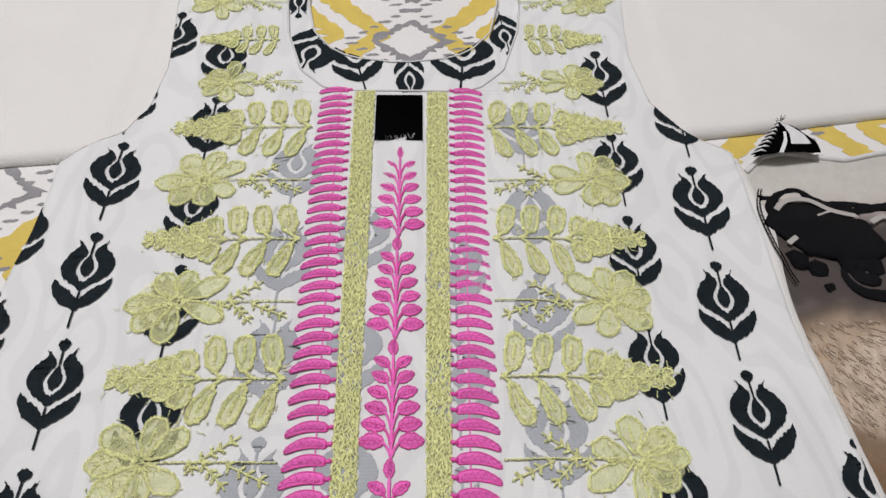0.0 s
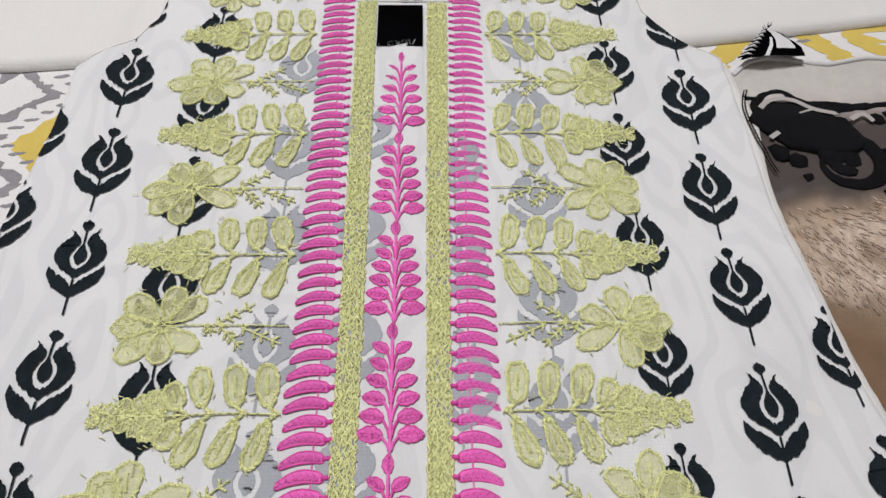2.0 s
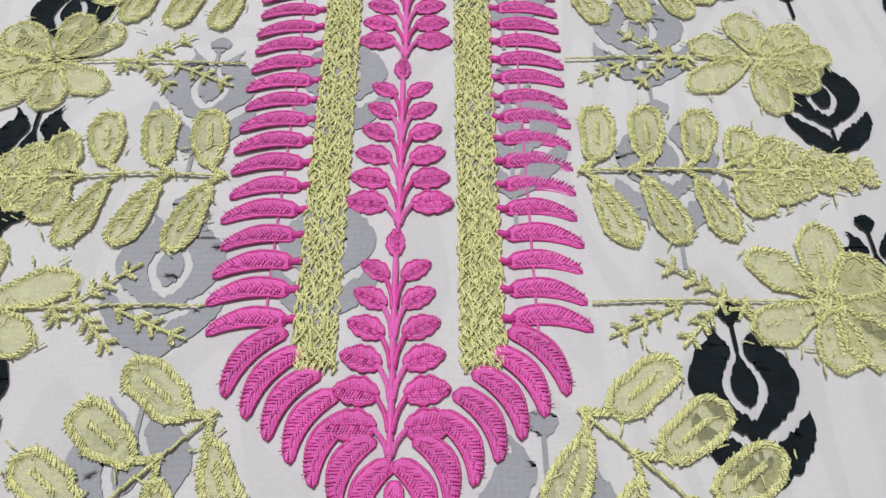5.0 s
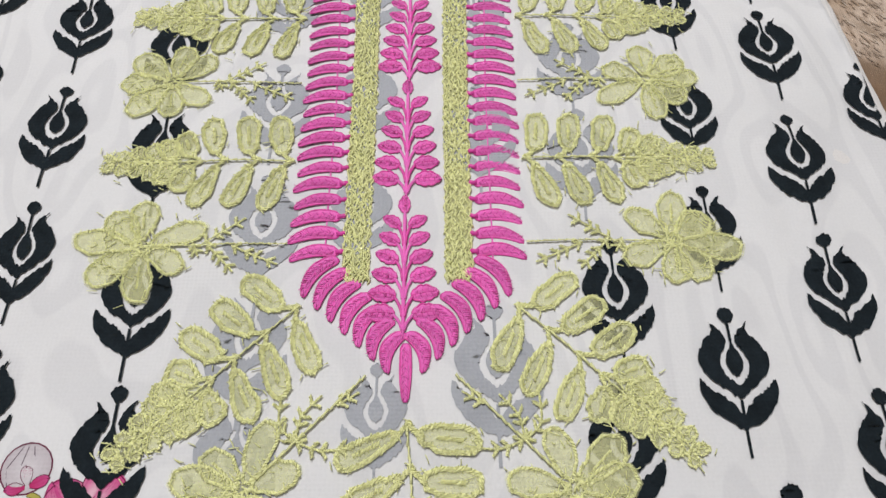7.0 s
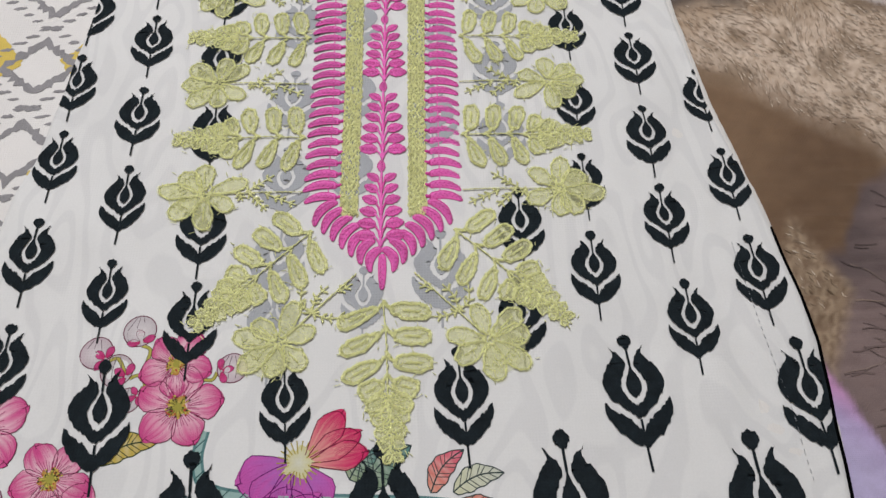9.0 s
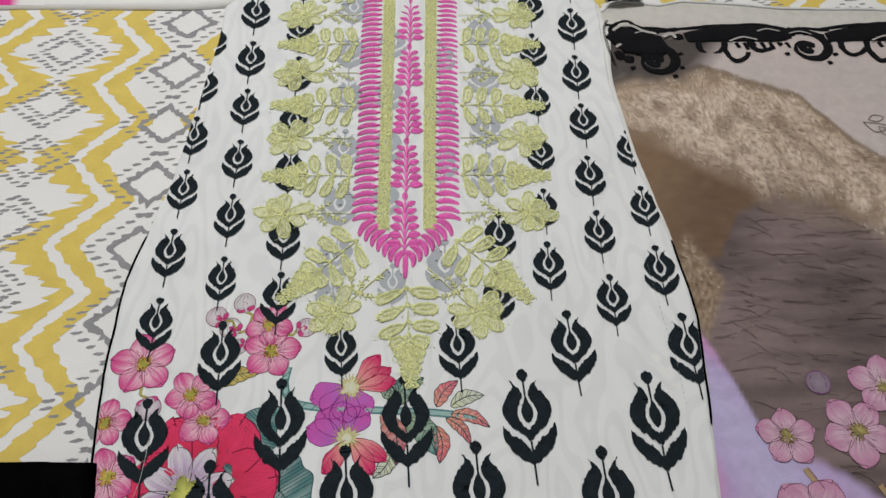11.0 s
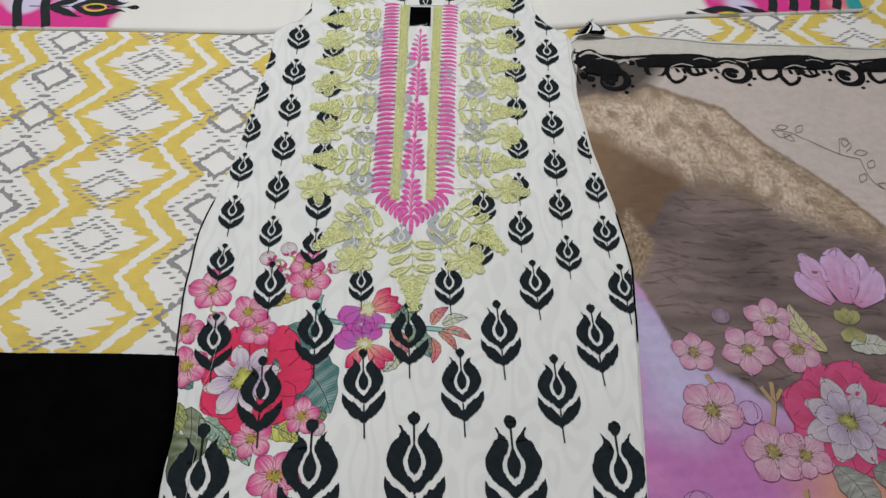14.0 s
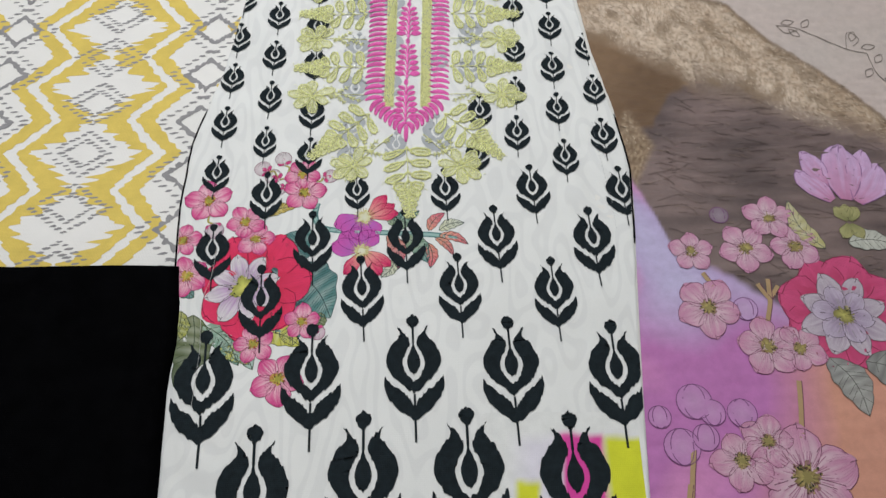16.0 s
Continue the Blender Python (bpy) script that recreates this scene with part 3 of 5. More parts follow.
# violet pair with its branch and buds
b = Build()
branch = smooth_path([(-0.122, -0.105), (-0.124, -0.125), (-0.115, -0.143), (-0.085, -0.150), (-0.03, -0.153), (0.03, -0.156), (0.075, -0.162)], 6)
outline(b, branch, 0.0042, (0.10, 0.22, 0.22), kz, 0.00010)
outline(b, branch, 0.0022, (0.30, 0.45, 0.42), kz, 0.00018)
for i in range(3, len(branch) - 2, 2):
    x, y = branch[i]
    outline(b, [(x - 0.003, y - 0.003), (x + 0.003, y + 0.003)], 0.0004, (0.02, 0.09, 0.09), kz, 0.0002)
for x0, y0, x1, y1, w, c in ((-0.012, -0.15, 0.022, -0.118, 0.012, TEAL), (0.0, -0.158, 0.035, -0.20, 0.013, TEAL), (-0.02, -0.155, -0.005, -0.21, 0.012, (0.5, 0.05, 0.15)),
                             (0.035, -0.15, 0.058, -0.122, 0.008, (0.65, 0.06, 0.16)), (0.05, -0.158, 0.09, -0.172, 0.007, (0.65, 0.10, 0.16)), (0.045, -0.162, 0.07, -0.190, 0.006, (0.60, 0.08, 0.14)),
                             (0.035, -0.17, 0.038, -0.208, 0.008, (0.65, 0.05, 0.13)), (0.05, -0.15, 0.085, -0.138, 0.008, (0.55, 0.58, 0.5)), (-0.010, -0.195, -0.028, -0.222, 0.008, (0.5, 0.52, 0.45)),
                             (-0.02, -0.14, -0.002, -0.122, 0.010, TEAL)):
    t = Build()
    leaf_shape(t, x0, y0, x1, y1, w, kz, 0.00014, blend(c, (0.7, 0.65, 0.2), 0.35), c, (0.03, 0.05, 0.05))
    part("leaf_print", on_body(t), DYE, body)
part("branch_print", on_body(b), DYE, body, "ribbed teal twig")
for cx, cy, up in ((-0.059, -0.128, -1), (-0.060, -0.182, 1)):
    b = Build()
    for i in range(4):
        petal(b, cx, cy, (3.5 if up < 0 else 1.0) + 0.62 * i, 0.038, 0.40, (0.40, 0.12, 0.45), (0.55, 0.09, 0.40), kz, 0.0002, (0.12, 0.0, 0.12))
    for ang in ((0.5, 0.95, 0.15) if up < 0 else (-0.55, -1.0, -2.2)):
        petal(b, cx + 0.008, cy, ang, 0.042, 0.24, (0.72, 0.34, 0.30), (0.62, 0.025, 0.13), kz, 0.0004, (0.16, 0.0, 0.03))
    disc(b, cx + 0.004, cy, 0.010, (0.62, 0.58, 0.30), kz, 0.00045, mid=(0.66, 0.66, 0.55), n=24, jag=0.3)
    for i in range(22):
        an = 6.283 * i / 22
        outline(b, [(cx + 0.004 + 0.005 * math.cos(an), cy + 0.005 * math.sin(an)), (cx + 0.004 + 0.015 * math.cos(an), cy + 0.015 * math.sin(an))], 0.0004, (0.40, 0.33, 0.06), kz, 0.0005)
    part("violet_flower_print", on_body(b), DYE, body, "violet and red orchid-like flower")
for x, y, r, c in ((-0.207, -0.046, 0.012, (0.60, 0.45, 0.5)), (-0.178, -0.030, 0.012, (0.6, 0.55, 0.56)), (-0.190, -0.060, 0.012, (0.6, 0.5, 0.53)), (-0.178, -0.082, 0.009, (0.6, 0.55, 0.56)),
                   (-0.107, -0.060, 0.011, (0.6, 0.45, 0.5)), (-0.262, -0.150, 0.013, (0.45, 0.3, 0.4)), (-0.107, -0.300, 0.010, (0.62, 0.3, 0.45))):
    b = Build()
    disc(b, x, y, r, blend(c, (0.45, 0.40, 0.43), 0.5), kz, 0.0002, mid=(0.66, 0.62, 0.63), n=20, jag=0.05)
    outline(b, [(x + r * math.cos(i * 0.33), y + r * math.sin(i * 0.33)) for i in range(20)], 0.00035, PINK_LINE, kz, 0.0003)
    for q in (-0.6, -0.2, 0.25):
        outline(b, [(x + r * q, y - r * 0.7), (x + r * q * 1.3, y), (x + r * q * 0.5, y + r * 0.85)], 0.00022, (0.12, 0.08, 0.10), kz, 0.0003)
    turn = math.atan2(-0.075 - y, -0.165 - x) if y > -0.1 else 1.9
    for d in (-0.75, 0.0, 0.75):
        petal(b, x + 0.75 * r * math.cos(turn), y + 0.75 * r * math.sin(turn), turn + 3.14 + 1.9 * d, r * 0.85, 0.30, (0.45, 0.02, 0.12), PINK_OUT, kz, 0.00034, PINK_LINE)
    stalk = smooth_path([(x + r * math.cos(turn), y + r * math.sin(turn)), (x + 1.5 * r * math.cos(turn + 0.3), y + 1.5 * r * math.sin(turn + 0.3)), (x + 2.4 * r * math.cos(turn), y + 2.4 * r * math.sin(turn))], 4)
    outline(b, stalk, 0.0014, (0.10, 0.09, 0.02), kz, 0.00012)
    outline(b, stalk, 0.0010, (0.42, 0.38, 0.08), kz, 0.00018)
    part("bud_print", on_body(b), DYE, body, "round pale pink bud")

# colour blocks near the hem
b = Build()
xs, ys = steps(0.10, 0.290, 0.003), steps(-0.78, -0.405, 0.004)
CLOTH_WHITE = (0.73, 0.73, 0.72)
verts, cols = [], []
for y in ys:
    for x in xs:
        x = min(x, side_right(y) - 0.0012)
        verts.append((x, y, kurta_z(x, y) + 0.0003))
        e = 0.006 * wobble(x, y, 40, 3)
        c = CLOTH_WHITE
        c = blend(c, (0.70, 0.66, 0.76), 0.8 * min(max((-0.425 - y + e) / 0.02, 0), 1) * min(max((x - 0.13) / 0.03, 0), 1))
        c = blend(c, (0.68, 0.06, 0.34), min(max((0.028 - abs(x - 0.222 + e)) / 0.006, 0), 1) * min(max((-0.428 - y + e) / 0.008, 0), 1))
        c = blend(c, (0.62, 0.64, 0.03), min(max((x - 0.244 + e) / 0.008, 0), 1) * min(max((-0.430 - y + e) / 0.008, 0), 1))
        c = blend(c, (0.62, 0.64, 0.03), min(max((0.016 - abs(x - 0.155 + e)) / 0.006, 0), 1) * min(max((-0.482 - y + e) / 0.008, 0), 1))
        cols.append(c)
n = len(xs)
b.add(verts, [(j * n + i, j * n + i + 1, (j + 1) * n + i + 1, (j + 1) * n + i) for j in range(len(ys) - 1) for i in range(n - 1)], cols)
part("hem_colour_print", b, DYE, body, "lime, pink and lilac colour blocks")

# ---- tulips that show grey through the net ----
for x, rows in ((0.100, (0.49, 0.40, 0.31, 0.222, 0.150)), (-0.082, (0.446, 0.36, 0.28, 0.19, 0.105, 0.035, -0.025))):
    for y in rows:
        b = Build()
        tulip(b, x, y - 0.048, x + 0.002, y + 0.030, 1.12, lift=0.0006)
        part("tulip_print", b, GREY_INK, body, "tulip print greyed by the net over it")
for x, y, h in ((0.046, -0.032, 0.085), (-0.014, -0.042, 0.062), (-0.024, 0.33, 0.075), (-0.026, 0.235, 0.075), (-0.026, 0.15, 0.075), (-0.026, 0.07, 0.07), (0.042, 0.12, 0.08), (0.042, 0.21, 0.08), (0.042, 0.30, 0.08)):
    b = Build()
    tulip(b, x, y, x, y + h, 1.12, lift=0.0006)
    part("tulip_print", b, GREY_INK, body, "tulip print greyed by the net over it")

# ---- neck ----
def inner_neck(y):
    return interp(y, (0.575, 0.0), (0.578, 0.03), (0.584, 0.050), (0.596, 0.066), (0.62, 0.083), (0.664, 0.092), (0.72, 0.094), (0.80, 0.09))


def facing_z(x, y):
    return -0.0045 + 0.0012 * wobble(x, y, 30, 4)


b = Build()
cloth_rows(b, steps(0.520, 0.576, 0.004), lambda y: -max(neck_half(y), 0.05) - 0.004, lambda y: max(neck_half(y), 0.05) + 0.006, facing_z, 30)
cloth_rows(b, steps(0.576, 0.80, 0.004), lambda y: -neck_half(y) - 0.004, lambda y: -inner_neck(y), facing_z, 8)
cloth_rows(b, steps(0.576, 0.80, 0.004), lambda y: inner_neck(y) + 0.003, lambda y: neck_half(y) + 0.006, facing_z, 8)
facing = part("neck_facing", b, WHITE_COTTON, kurta, "inside of the back neck with black print")


def into_facing(build):
    out = []
    for x, y, z in build.v:
        y = max(y, 0.531)
        r = math.hypot(x / 0.094, (y - 0.665) / 0.090)
        if y < 0.665 and r < 1.0:
            s = 1 / max(r, 0.05)
            x, y = x * s, 0.665 + (y - 0.665) * s
        elif y >= 0.665 and abs(x) < 0.094:
            x = 0.094 if x > 0 else -0.094
        lim = neck_half(y) + 0.001
        x = min(max(x, -lim), lim)
        out.append((x, y, facing_z(x, y) + 0.0005))
    build.v = out
    return build


for x0, y0, x1, y1, w in ((-0.070, 0.64, -0.092, 0.555, 1.2), (-0.030, 0.535, -0.052, 0.62, 1.1), (0.004, 0.60, 0.010, 0.52, 0.7), (0.052, 0.535, 0.060, 0.63, 1.3), (0.092, 0.66, 0.100, 0.585, 0.9), (-0.105, 0.71, -0.100, 0.64, 0.9), (0.108, 0.75, 0.105, 0.68, 0.9)):
    b = Build()
    tulip(b, x0, y0, x1, y1, w)
    part("black_figure_print", into_facing(b), INK, facing)
PIPING_WHITE = material("white_piping", (0.72, 0.71, 0.70), rough=0.6)
b = Build()
ys = steps(0.532, 0.80, 0.006)
b.tube([(0.001 - neck_half(y), y, kurta_z(-neck_half(y), y) + 0.0004) for y in ys[::-1]] + [(0.001 + neck_half(y), y, kurta_z(neck_half(y), y) + 0.0004) for y in ys], 0.0010)
part("neck_piping", b, PIPING_WHITE, kurta, "white neck edge")
b = Build()
b.tube([(-inner_neck(y), y, facing_z(0, y) + 0.0006) for y in steps(0.576, 0.80, 0.005)[::-1]] + [(inner_neck(y), y, facing_z(0, y) + 0.0006) for y in steps(0.576, 0.80, 0.005)], 0.0009)
part("neck_piping", b, PIPING_WHITE, kurta)
for f, ylo, yhi, off in ((side_left, -0.26, 0.06, -0.0014), (side_right, -0.17, 0.05, 0.0015)):
    b = Build()
    b.tube([(f(y) + off, y, kurta_z(f(y), y) - 0.001) for y in steps(ylo, yhi, 0.008)], 0.0017)
    part("side_piping", b, BLACK_CLOTH, kurta, "black overlocked side seam")
b = Build()
rim = smooth_path([(0.283, 0.420), (0.276, 0.40), (0.277, 0.375), (0.280, 0.35), (0.284, 0.33)], 6)
for k in range(2):
    b.tube([(x + 0.0022 * k, y, scarf_z(x, y) + 0.0042) for x, y in rim], 0.0005, sides=4)
for i in range(0, len(rim) - 1):
    x, y = rim[i]
    b.tube([(x - 0.0006, y, scarf_z(x, y) + 0.0046), (x + 0.0030, y - 0.0015, scarf_z(x, y) + 0.0046)], 0.0004, sides=3)
part("back_overlock", b, BLACK_CLOTH, kurta, "black and white overlocked edge")
# armhole seams
for s, f in ((-1, side_left), (1, side_right)):
    b = Build()
    b.tube([(f(y) + s * 0.0004, y, kurta_z(f(y), y) + 0.0001) for y in steps(0.447, 0.80, 0.006)], 0.0005, sides=4)
    part("armhole_seam", b, SLEEVE_COTTON, kurta)

# ---- cuffs ----
CUFF_DYE = material("cuff_dye", attribute=True, vary=0.025, vary_scale=9.0)

def cuff_colour(x, y, s, edge):
    """Bright dyes of the cuff; fades out to ivory at its inner edge."""
    k = abs(x)
    n1, n2 = wobble(x, y, 14, 3 + s), wobble(x, y, 22, 8 + s)
    c = (0.66, 0.035, 0.26)
    c = blend(c, (0.62, 0.55, 0.75), min(max((n1 + 0.02) * 4, 0), 1))
    far = min(max((k - edge - 0.20) / 0.12, 0), 1)
    c = blend(c, (0.75, 0.22, 0.10), far * min(max(n2 * 3 + 0.35, 0), 1))
    if s > 0:
        c = blend(c, (0.03, 0.30, 0.33), min(max((k - 0.825 + 0.03 * n2) / 0.01, 0), 1))
    fade = min(max((k - edge + 0.018 * n2) / 0.018, 0), 1)
    return blend((0.74, 0.72, 0.69), c, fade)


for s, sleeve, edge, end in ((-1, sleeves[0], 0.560, 0.84), (1, sleeves[1], 0.545, 0.853)):
    b = Build()
    xs, n = steps(edge - 0.03, end, 0.004), 44
    verts, cols = [], []
    for k in xs:
        x = s * k
        a, c = sleeve_low(x) + 0.0003, sleeve_high(x) - 0.0003
        for i in range(n + 1):
            y = a + (c - a) * i / n
            verts.append((x, y, sleeve_z(x, y) + 0.0003))
            cols.append(cuff_colour(x, y, s, edge))
    k = n + 1
    b.add(verts, [(j * k + i, (j + 1) * k + i, (j + 1) * k + i + 1, j * k + i + 1) for j in range(len(xs) - 1) for i in range(n)], cols)
    cuff = part("cuff", b, CUFF_DYE, sleeve, "magenta, lilac and orange printed cuff")
    b = Build()
    for x in ((0.690, 0.742, 0.792) if s < 0 else (0.692, 0.733, 0.775, 0.818)):
        x *= s
        a, c = sleeve_low(x), sleeve_high(x)
        pts = [(x + s * (0.042 if s < 0 else 0.030) * u - (0.018 if s > 0 else 0.0) + s * 0.006 * math.sin(3 * u) + 0.003 * wobble(u * 5, x, 1.0), a + (c - a) * u) for u in steps(0.004, 0.996, 0.05)]
        outline(b, pts, 0.0085, (0.012, 0.018, 0.02), sleeve_z, 0.0007)
    for y0 in ((0.588, 0.507, 0.655) if s < 0 else (0.603, 0.685, 0.522)):
        x0, x1 = s * (0.738 if s < 0 else 0.715), s * ((0.532 if s < 0 else 0.505) if y0 != 0.655 else 0.58)
        keep = lambda x, y: x
        t = Build()
        tulip(t, x0, y0, x1, y0 + 0.004, 0.58, z=sleeve_z, lift=0.0008)
        t.v = [(x, min(max(y, sleeve_low(x) + 0.001), sleeve_high(x) - 0.001), z) for x, y, z in t.v]
        b.add(t.v, t.f, [(0.012, 0.018, 0.02)] * len(t.v))
        mx = x0 + (x1 - x0) * 0.60
        t = Build()
        ring = [(mx + s * 0.020 * math.cos(a2), y0 + 0.010 * math.sin(a2)) for a2 in steps(0, 6.283, 0.35)]
        ring = [(x, min(max(y, sleeve_low(x) + 0.001), sleeve_high(x) - 0.001)) for x, y in ring]
        outline(b, ring, 0.0020, (0.66, 0.58, 0.05), sleeve_z, 0.0010)
    me = b.mesh("cuff_stripe_print", DYE)
    ob = new("cuff_stripe_print", me)
    ob.parent = sleeve

# folded scrap of the lace hem that stands up at the underarm
b = Build()


def fold(u, v):
    """u runs along its foot, v up to its peak."""
    x, y = 0.284 + 0.056 * u + (0.318 - 0.284 - 0.056 * u) * v + 0.010 * math.sin(math.pi * v) * u, 0.448 + 0.004 * u + 0.040 * v
    return (x, y, 0.001 + 0.008 * math.sin(math.pi * (0.2 + 0.6 * u)) * (1 - 0.4 * v) + 0.002 * wobble(x, y, 120, 6))


b.add([fold(i / 14, j / 12) for j in range(13) for i in range(15)], [(j * 15 + i, j * 15 + i + 1, (j + 1) * 15 + i + 1, (j + 1) * 15 + i) for j in range(12) for i in range(14)])
b.m[:] = [0 if (i < 7 or i > 11 or (j < 3 and i > 6)) and not (i == 5 and j < 8) else 1 for j in range(12) for i in range(14)]
for k in range(16):
    v = k / 16
    p, q = Vector(fold(0.0, v)), Vector(fold(0.14, v + 0.04))
    b.tube([tuple(p + Vector((-0.002, 0.001, 0.002))), tuple((p + q) / 2 + Vector((0, 0, 0.004))), tuple(q + Vector((0, 0, 0.001)))], 0.0011, sides=5, slot=k % 2)
for k in range(9):
    p = Vector(fold(0.1 * k + 0.05, 0.98))
    b.tube([tuple(p), tuple(p + Vector((random.uniform(-0.004, 0.006), random.uniform(0.001, 0.006), 0.002)))], 0.0005, sides=3, slot=0)
part("seam_end", b, [BLACK_CLOTH, WHITE_COTTON], kurta, "crumpled black and white overlocked seam end")

# running stitches along the side slit
b = Build()
slit_line = smooth_path([(0.279, 0.036), (0.280, 0.015), (0.285, -0.03), (0.292, -0.09), (0.296, -0.15)], 9)
for i in range(0, len(slit_line) - 1):
    (x, y), (p, q) = slit_line[i], slit_line[i + 1]
    b.tube([(x, y, kurta_z(x, y) + 0.0011), (x + (p - x) * 0.55, y + (q - y) * 0.55, kurta_z(x, y) + 0.0012)], 0.00035, sides=3)
part("slit_stitching", b, GREY_INK, kurta, "grey running stitches")
# a loose white thread on the skirt
b = Build()
b.tube([(x, y, kurta_z(x, y) + 0.0016) for x, y in smooth_path([(-0.254, -0.175), (-0.256, -0.22), (-0.262, -0.26), (-0.255, -0.33), (-0.254, -0.40)], 8)], 0.0003, sides=3)
part("loose_thread", b, PIPING_WHITE, kurta, "loose white thread")



# ---- pink embroidery ----
def satin_mesh(name, length, width, height, arch, mat, lobes=0.0, pointed=False, n=14, m=7):
    """A raised satin-stitched shape along +x, its middle line bowed upwards."""
    b = Build()
    verts = []
    for i in range(n + 1):
        s = i / n
        if pointed:
            w = width * math.sin(math.pi * min(1.0, s * 0.97 + 0.03)) ** 0.62 * (1.05 - 0.25 * s)
        else:
            w = width * (0.72 + 0.42 * math.sin(math.pi * (0.10 + 0.75 * s)) ** 1.5 - 0.42 * s) * (0.55 if i in (0, n) else 1.0)
        w *= 1 + lobes * math.sin(s * 22)
        cy = arch * (math.sin(math.pi * min(s * 0.9, 1.0)) - s * s * 0.9)
        for j in range(m + 1):
            v = -1 + 2 * j / m
            ridge = 1 + 0.20 * math.sin(s * 46 + j * 1.9) + 0.14 * math.sin(s * 31 - j * 2.7)
            verts.append((length * s, cy + w * v, height * math.sqrt(max(0.0, 1 - v * v)) * ridge * (0.6 if i in (0, n) else 1.0)))
    k = m + 1
    b.add(verts, [(i * k + j, (i + 1) * k + j, (i + 1) * k + j + 1, i * k + j + 1) for i in range(n) for j in range(m)])
    # a cord round the rim
    rim = [verts[i * k] for i in range(n + 1)] + [verts[i * k + m] for i in range(n, -1, -1)]
    b.tube([(x, y, z + height * 0.25) for x, y, z in rim] + [(rim[0][0], rim[0][1], rim[0][2] + height * 0.25)], height * 0.42, sides=4, taper=False, slot=1)
    for i in range(2, 3 * n - 2):
        s, side = i / (3 * n), (-1 if i % 2 else 1)
        row = min(int(s * n), n - 1) * k
        p, q = Vector(verts[row + m // 2]), Vector(verts[row + (m - 1 if side > 0 else 1)])
        p.x = q.x = length * s
        q.x += length * 0.07
        b.tube([tuple(p + Vector((0, 0, height * 0.12))), tuple((p + q) / 2 + Vector((0, 0, height * 0.28))), tuple(q + Vector((0, 0, height * 0.15)))], height * 0.22, sides=3, slot=1 if i % 3 == 0 else 0)
    if name == "satin_bar":
        b.tube([(-0.0036, 0.0, height * 0.3), (-0.0028, 0.0, height * 0.5), (-0.0012, 0.0, height * 0.4), (0.001, 0.0, height * 0.3)], [0.0012, 0.0016, 0.0013, 0.0016], sides=6, slot=1)
    if lobes:
        b.tube([(length * s, arch * (math.sin(math.pi * s * 0.9) - s * s * 0.9), height * 1.02) for s in steps(0.0, 0.9, 0.15)], height * 0.35, sides=4, slot=1)
    return b.mesh(name, mat, PINK_CORD)


def place(name, me, parent, x, y, angle, scale=1.0, mirror=1, lift=0.0003, squash=1.0):
    ob = new(name, me)
    ob.parent = parent
    ob.matrix_basis = Matrix.Translation((x, y, kurta_z(x, y) + lift)) @ Matrix.Rotation(angle, 4, "Z") @ Matrix.Diagonal((scale, scale * mirror * squash, scale, 1))
    return ob


BAR = satin_mesh("satin_bar", 0.027, 0.0036, 0.0013, 0.0030, PINK_THREAD)
COMMA = satin_mesh("satin_comma", 0.026, 0.0037, 0.0014, 0.0040, PINK_THREAD)
LEAFLET = satin_mesh("satin_leaflet", 0.0144, 0.0047, 0.0012, 0.0006, PINK_THREAD, lobes=0.10, pointed=True, n=10, m=6)
for s in (-1, 1):
    b = Build()
    xm = lambda y: s * interp(y, (0.07, 0.046), (0.19, 0.046), (0.36, 0.050), (0.54, 0.053)) + 0.001
    b.tube([(xm(y) + 0.0004 * wobble(y, s, 200), y, kurta_z(xm(y), y) + 0.0005) for y in steps(0.075, 0.536, 0.004)], 0.0005, sides=4)
    border = part("border_stem", b, PINK_THREAD, kurta, "pink stitched border")
    y, i = 0.532, 0
    while y > 0.082:
        x = s * interp(y, (0.08, 0.0385), (0.19, 0.039), (0.36, 0.0425), (0.54, 0.0455)) + (0.0005 if s < 0 else 0.0)
        a = random.uniform(-0.03, 0.03) - 0.10
        place("satin_bar", BAR, border, x, y, a if s > 0 else math.pi - a, interp(y, (0.08, 1.0), (0.3, 0.95), (0.54, 0.91)) * random.uniform(0.96, 1.04), s, squash=interp(y, (0.08, 1.08), (0.3, 1.0), (0.54, 0.90)))
        y -= interp(y, (0.08, 0.0112), (0.3, 0.0103), (0.54, 0.0092))
    # the pointed foot of the border
    n = 7
    for i in range(n):
        u = i / (n - 1)
        root = (s * (0.037 * (1 - u) + 0.001), 0.080 - 0.044 * u)
        tip = (s * (0.056 * (1 - u) + 0.011 * u), 0.060 - 0.043 * u)
        a = math.atan2(tip[1] - root[1], (tip[0] - root[0]) * s)
        size = math.hypot(tip[0] - root[0], tip[1] - root[1]) / 0.026
        place("satin_comma", COMMA, border, root[0], root[1], a if s > 0 else math.pi - a, size * 1.04, s, lift=0.0004, squash=1.0 / max(size, 0.8))
place("satin_drop", satin_mesh("satin_drop", 0.030, 0.0030, 0.0013, 0.0, PINK_THREAD), kurta, 0.0003, 0.030, -math.pi / 2, 1.0, 1)

